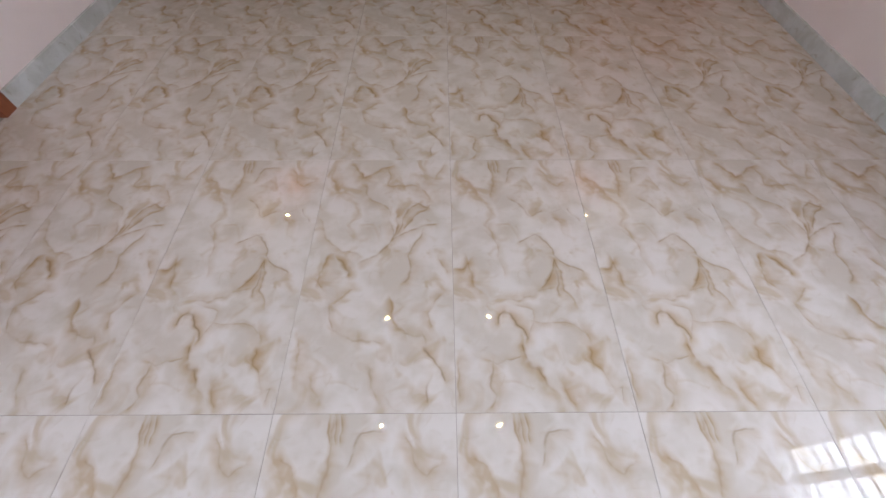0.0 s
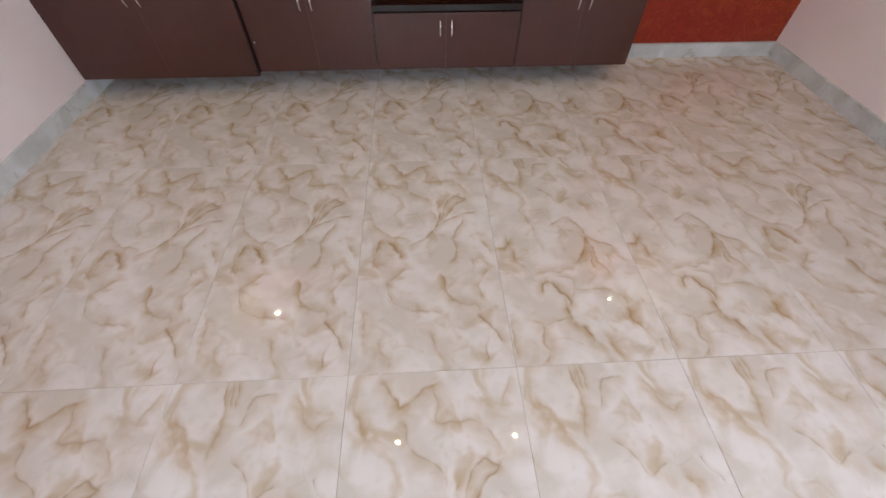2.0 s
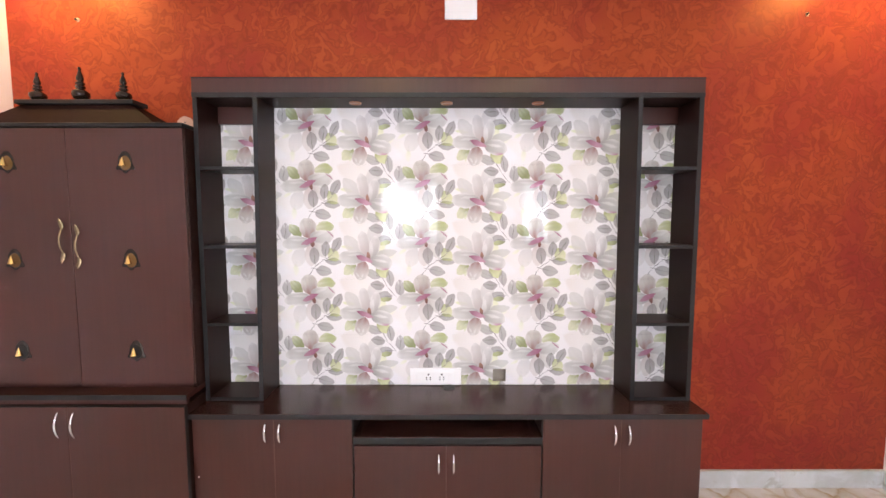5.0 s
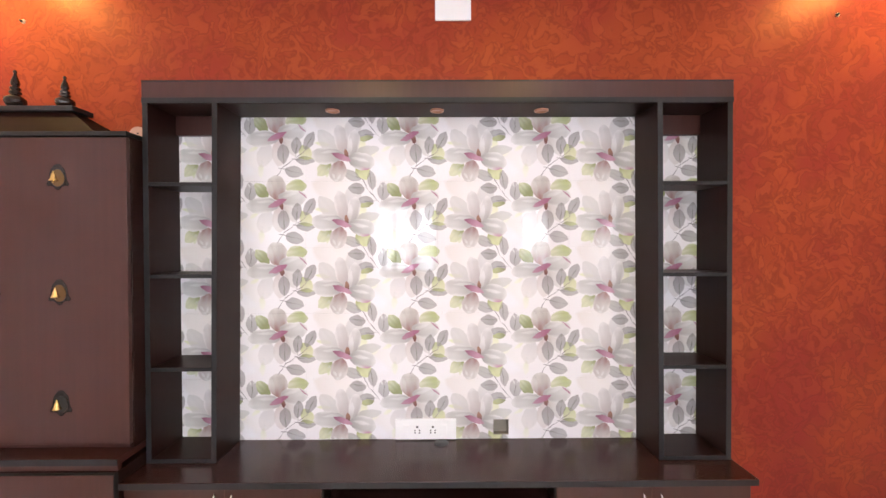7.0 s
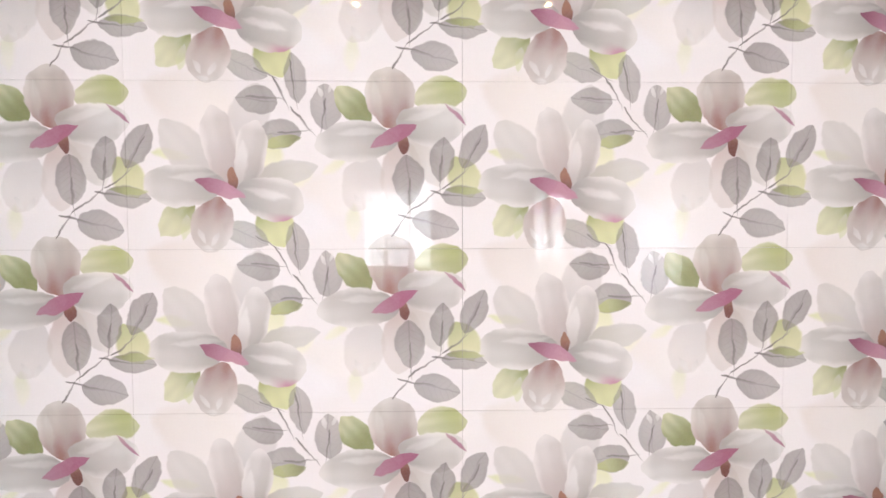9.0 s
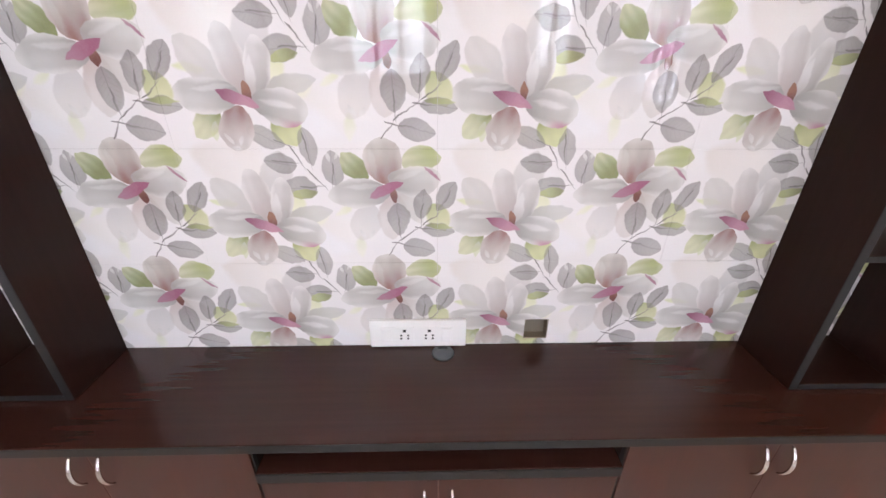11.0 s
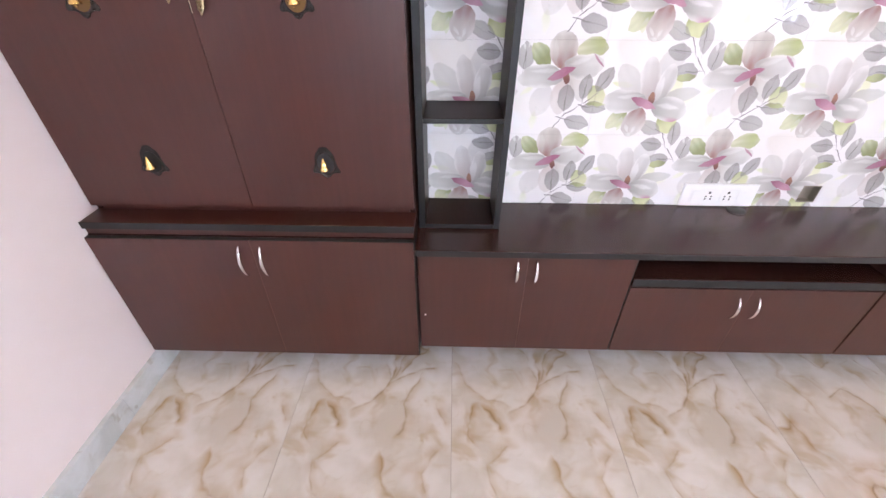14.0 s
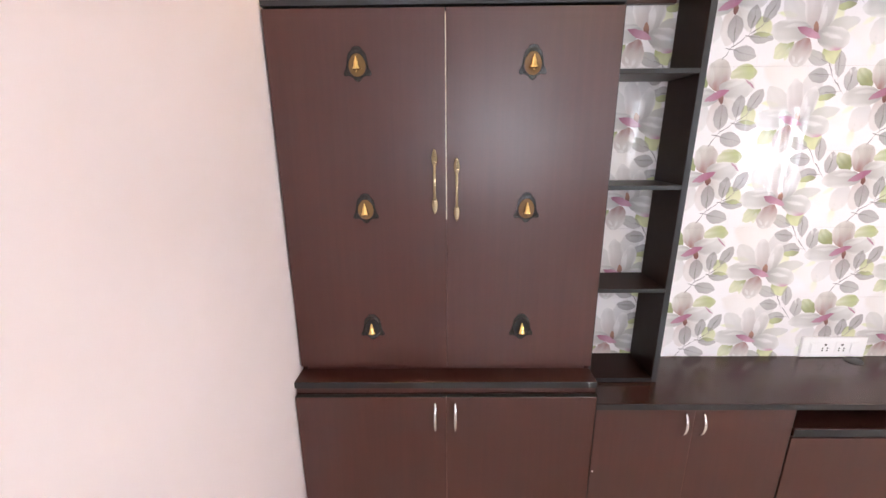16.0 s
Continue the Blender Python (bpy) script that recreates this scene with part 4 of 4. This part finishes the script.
for i, (d0, d1, hx) in enumerate(((PX0, -1.622, -1.662), (-1.622, PX1, -1.590))):
    d = part("door", slab(d0 + 0.001, d1 - 0.001, PB, PB + 0.018, 0.110, 0.660, 0.0015), M_DOOR, base)
    part("edge_band", slab(d0 + 0.002, d1 - 0.002, PB + 0.0005, PB + 0.0175, 0.6601, 0.6615, 0), M_EDGE, d, "charcoal edge band")
    bow_handle(hx, 0.512, 0.640, PB, d)
part("edge_band", slab(PX1 + 0.0002, PX1 + 0.0022, PB + 0.0005, PB + 0.020, 0.111, 0.664, 0.0005), M_EDGE, base, "charcoal edge band")
part("seam_strip", slab(-1.6229, -1.6211, PB + 0.001, PB + 0.017, 0.112, 0.655, 0), M_SEAM, base)
part("ledge_strip", slab(PX0, PX1, PB + 0.022, PB + 0.040, 0.6645, 0.687), M_DOOR, base)
ledge = part("ledge", slab(PX0 - 0.003, PX1 + 0.002, PB + 0.018, NY - 0.001, 0.6872, 0.711), M_DOOR, base)
part("edge_band", slab(PX0 - 0.003, PX1 + 0.002, PB + 0.015, PB + 0.0178, 0.687, 0.711, 0.0008), M_EDGE, ledge, "charcoal edge band")

upper = thing("prayer_cabinet", (-1.62, 3.98, 0.711), "tall dark brown prayer cabinet with bell-shaped cut-outs in its doors", "cabinet")
# side panels in the darker laminate too, shade given as colour
part("side_panel", slab(PX1 - 0.018, PX1, PU + 0.020, NY - 0.001, 0.712, 1.932), M_BLACK, upper)
part("side_panel", slab(PX0, PX0 + 0.018, PU + 0.020, NY - 0.001, 0.712, 1.932), M_BLACK, upper)
part("back_panel", slab(PX0 + 0.0185, PX1 - 0.0185, NY - 0.02, NY - 0.001, 0.712, 1.914), M_DISC, upper)
part("bottom_board", slab(PX0 + 0.0185, PX1 - 0.0185, PU + 0.021, NY - 0.021, 0.712, 0.734), M_DOOR, upper)
part("top_board", slab(PX0, PX1, PU - 0.002, NY - 0.001, 1.9325, 1.950), M_EDGE, upper)


def bell_outline(w, h):
    """Outline of a bell: dome, waist, flared lip, clapper point below."""
    half = [(0.0, 0.50), (0.10, 0.49), (0.17, 0.45), (0.20, 0.39), (0.27, 0.34), (0.33, 0.26), (0.36, 0.14), (0.38, 0.0), (0.42, -0.13), (0.49, -0.22), (0.50, -0.30), (0.44, -0.34), (0.30, -0.33), (0.18, -0.37), (0.10, -0.46), (0.0, -0.50)]
    pts = [(x * w, z * h) for x, z in half]
    return pts + [(-x, z) for x, z in pts[-2:0:-1]]


def bell_ring(cx, cz, y):
    """Moulded frame of a cut-out: bell outside with a rolled rim, rounded bell opening with a lip inside."""
    bm = bmesh.new()
    outer = bell_outline(0.086, 0.102)

    def inside(k):
        pts = []
        for x, z in outer:
            a = math.atan2(z, x)
            pts.append((0.027 * k * math.cos(a) * (1.0 - 0.16 * math.sin(a)), 0.034 * k * math.sin(a) - 0.003))
        return pts
    loops = []
    for pts, yy in ((outer, y), ([(x * 0.985, z * 0.985) for x, z in outer], y - 0.0016), ([(x * 0.94, z * 0.94) for x, z in outer], y - 0.0022), ([(x * 0.87, z * 0.87) for x, z in outer], y - 0.0013),
                    (inside(1.16), y - 0.0013), (inside(1.08), y - 0.0022), (inside(1.0), y - 0.0019), (inside(0.98), y - 0.0005)):
        loops.append([bm.verts.new((cx + x, yy, cz + z)) for x, z in pts])
    k = len(outer)
    for a, c in zip(loops, loops[1:]):
        for i in range(k):
            j = (i + 1) % k
            bm.faces.new((a[i], a[j], c[j], c[i])).smooth = True
    bmesh.ops.recalc_face_normals(bm, faces=bm.faces)
    return bm


for d0, d1, hx, h0, h1 in ((PX0, -1.617, -1.655, 1.312, 1.520), (-1.617, PX1, -1.583, 1.287, 1.493)):
    d = part("door", slab(d0 + 0.0017, d1 - 0.0017, PU, PU + 0.018, 0.735, 1.926, 0.0015), M_DOOR, upper)
    cx = -1.887 if d0 == PX0 else -1.351
    for cz in (1.773, 1.328, 0.896):
        cut = part("bell_cutout", bell_ring(cx, cz, PU), M_BELLFRAME, d, "glossy black bell-shaped frame of a cut-out")
        # the lowest openings get a black disc for their dark inside, no glass
        part("pane", disc(cx, cz - 0.003, 0.0262, 0.0330, PU - 0.0012, PU - 0.0004), M_AMBER if cz > 1 else M_DARK, cut, "amber glass" if cz > 1 else "")
        part("bell", lathe([(0.001, 0.022), (0.003, 0.020), (0.0035, 0.014), (0.006, 0.011), (0.0085, 0.004), (0.010, -0.006), (0.014, -0.013), (0.0145, -0.016), (0.012, -0.017), (0.004, -0.018), (0.003, -0.023), (0.001, -0.024)][::-1], (cx, PU - 0.017, cz - 0.001), 16), M_GOLD, cut, "polished brass bell")
    # leaf-ended brass pull
    pts, rad = [], []
    for i in range(25):
        s = i / 24
        e = min(s, 1 - s)
        # tips flare out, the leaf roots touch the door, the grip bows out
        off = 0.014 * (1 - e / 0.20) ** 1.3 if e < 0.20 else 0.020 * math.sin(math.pi / 2 * (e - 0.20) / 0.30)
        pts.append((hx, PU - 0.005 - off, h0 + (h1 - h0) * s))
        rad.append(0.0015 + 0.0095 * math.sin(math.pi * min(1, e / 0.30)) ** 0.8 if e < 0.24 else 0.0048)
    h = part("handle", tube(pts, rad, 10, 0.45), M_BRASS, d, "antique brass pull with leaf-shaped ends")
    for s0, sg in ((h0, 1), (h1, -1)):
        for i in range(5):
            z = s0 + sg * (0.010 + 0.008 * i)
            part("leaf_rib", tube([(hx - 0.005, PU - 0.020 + 0.0022 * i, z + sg * 0.004), (hx, PU - 0.023 + 0.0022 * i, z), (hx + 0.005, PU - 0.020 + 0.0022 * i, z + sg * 0.004)], 0.0016, 5), M_OLDBRASS, h)

# a pale strip fills the upper part of the gap between the doors
part("pale_strip", slab(-1.6186, -1.6154, PU + 0.005, PU + 0.016, 1.29, 1.915, 0), M_CREAM, upper, "cream strip in the door gap")
part("rebate_strip", slab(-1.6186, -1.6154, PU + 0.003, PU + 0.016, 0.736, 1.289, 0), M_DOOR, upper)
# stepped roof and finials
bm = bmesh.new()
lo = [bm.verts.new(v) for v in ((-2.04, 3.835, 1.9505), (-1.22, 3.835, 1.9505), (-1.22, 4.05, 1.9505), (-2.04, 4.05, 1.9505))]
hi = [bm.verts.new(v) for v in ((-1.89, 3.905, 2.052), (-1.372, 3.905, 2.052), (-1.372, 3.975, 2.052), (-1.89, 3.975, 2.052))]
bm.faces.new(lo[::-1]), bm.faces.new(hi)
for i in range(4):
    j = (i + 1) % 4
    bm.faces.new((lo[i], lo[j], hi[j], hi[i]))
part("roof", bm, M_ROOF, upper)
part("roof_slab", slab(-1.905, -1.352, 3.885, 3.985, 2.0525, 2.072, 0.002), M_EDGE, upper)
TURN_P = [(0.012, 0.0), (0.013, 0.005), (0.024, 0.012), (0.030, 0.024), (0.029, 0.034), (0.016, 0.043), (0.010, 0.046), (0.017, 0.049), (0.017, 0.054), (0.009, 0.057), (0.015, 0.060), (0.015, 0.066), (0.008, 0.069), (0.012, 0.074), (0.013, 0.080), (0.010, 0.090), (0.006, 0.100), (0.004, 0.106), (0.006, 0.110), (0.005, 0.115), (0.001, 0.118)]
for fx, k in ((-1.852, 1.0), (-1.646, 1.18), (-1.440, 1.0)):
    part("finial", lathe([(r * 1.12 * (1 + (k - 1) * 0.4), hh * 1.22 * k) for r, hh in TURN_P], (fx, 3.95, 2.0722), 20), M_LACQUER, upper, "black lacquered turned finial")
rd = thing("wooden_disc", (-1.215, 4.06, 1.9502), "small round pinkish wooden disc leaning on the wall", "disc")
part("face", disc(-1.215, 1.9925, 0.042, 0.042, 4.050, 4.060, 28), M_DISC, rd)
part("nail", lathe([(0.001, 0), (0.004, 0), (0.003, 0.003), (0.001, 0.003)], (0, 0, 0), 10), M_DARK, rd).matrix_world = Matrix.Translation((-1.215, 4.0495, 2.004)) @ pose(0, 0, 0, 90)

# ---- tiles of the panel and of the floor ----
panel = thing("tiled_panel", (0.12, TILE_Y, TOPZ), "glossy white wall tiles printed with magnolia blossoms", "wall tiles")
bm = bmesh.new()
for q in ((OX0 + BT, BX[0], TOPZ + 0.001, HEAD0 - 0.001), (BX[1], OX1 - BT, TOPZ + 0.001, HEAD0 - 0.001), (BX[0], BX[1], TOPZ + 0.001, BX[2]), (BX[0], BX[1], BX[3], HEAD0 - 0.001)):
    box(bm, q[0], q[1], TILE_Y + 0.0075, NY - 0.0005, q[2], q[3])
part("backing", bm, M_WHITEGROUT, panel)
PANEL_X, PANEL_Z = (OX0 + BT + 0.001, OX1 - BT - 0.001), (TOPZ + 0.001, HEAD0 - 0.001)
SEAM_X, SEAM_Z = 0.711, 1.496
for i in range(-4, 3):
    for j in range(-4, 4):
        x0, x1 = max(PANEL_X[0], SEAM_X + 0.6 * i + 0.0002), min(PANEL_X[1], SEAM_X + 0.6 * (i + 1) - 0.0002)
        z0, z1 = max(PANEL_Z[0], SEAM_Z + 0.3 * j + 0.0002), min(PANEL_Z[1], SEAM_Z + 0.3 * (j + 1) - 0.0002)
        if x1 - x0 < 0.004 or z1 - z0 < 0.004:
            continue
        # the steel box stands in a cut-out between strips of tile
        if x0 < BX[0] and x1 > BX[1] and z0 < BX[3] and z1 > BX[2]:
            pieces = [(x0, BX[0], z0, z1), (BX[1], x1, z0, z1), (BX[0], BX[1], z0, BX[2]), (BX[0], BX[1], BX[3], z1)]
            bm = bmesh.new()
            for q in pieces:
                if q[3] - q[2] > 0.001:
                    box(bm, q[0], q[1], TILE_Y, TILE_Y + 0.007, q[2], q[3])
            part("tile", bm, M_TILE, panel)
            continue
        part("tile", slab(x0, x1, TILE_Y, TILE_Y + 0.007, z0, z1, 0.0006), M_TILE, panel)

GX, GY = 0.247, 0.568
shared = {}
for i in range(-6, 6):
    for j in range(-4, 5):
        x0, x1 = max(WX, GX + 0.6 * i), min(EX, GX + 0.6 * (i + 1))
        y0, y1 = max(SY, GY + 1.2 * j), min(NY, GY + 1.2 * (j + 1))
        if x1 - x0 < 0.01 or y1 - y0 < 0.01:
            continue
        # tiles keep their print in place where a wall cuts them
        face = "b" if j < 0 or i in (0, 1) or (i, j) == (-2, 0) else "a"
        size = (face, round(x1 - x0, 4), round(y1 - y0, 4), round(x0 - GX - 0.6 * i, 4), round(y0 - GY - 1.2 * j, 4))
        if size not in shared:
            shared[size] = mesh_of("tile", slab(size[3] + 0.0007, size[3] + size[1] - 0.0007, size[4] + 0.0007, size[4] + size[2] - 0.0007, -0.009, 0.0, 0.0008), M_FLOOR[face])
        t = new("tile", shared[size])
        t.matrix_world = pose(GX + 0.6 * i, GY + 1.2 * j, 0)
        t.parent = floor
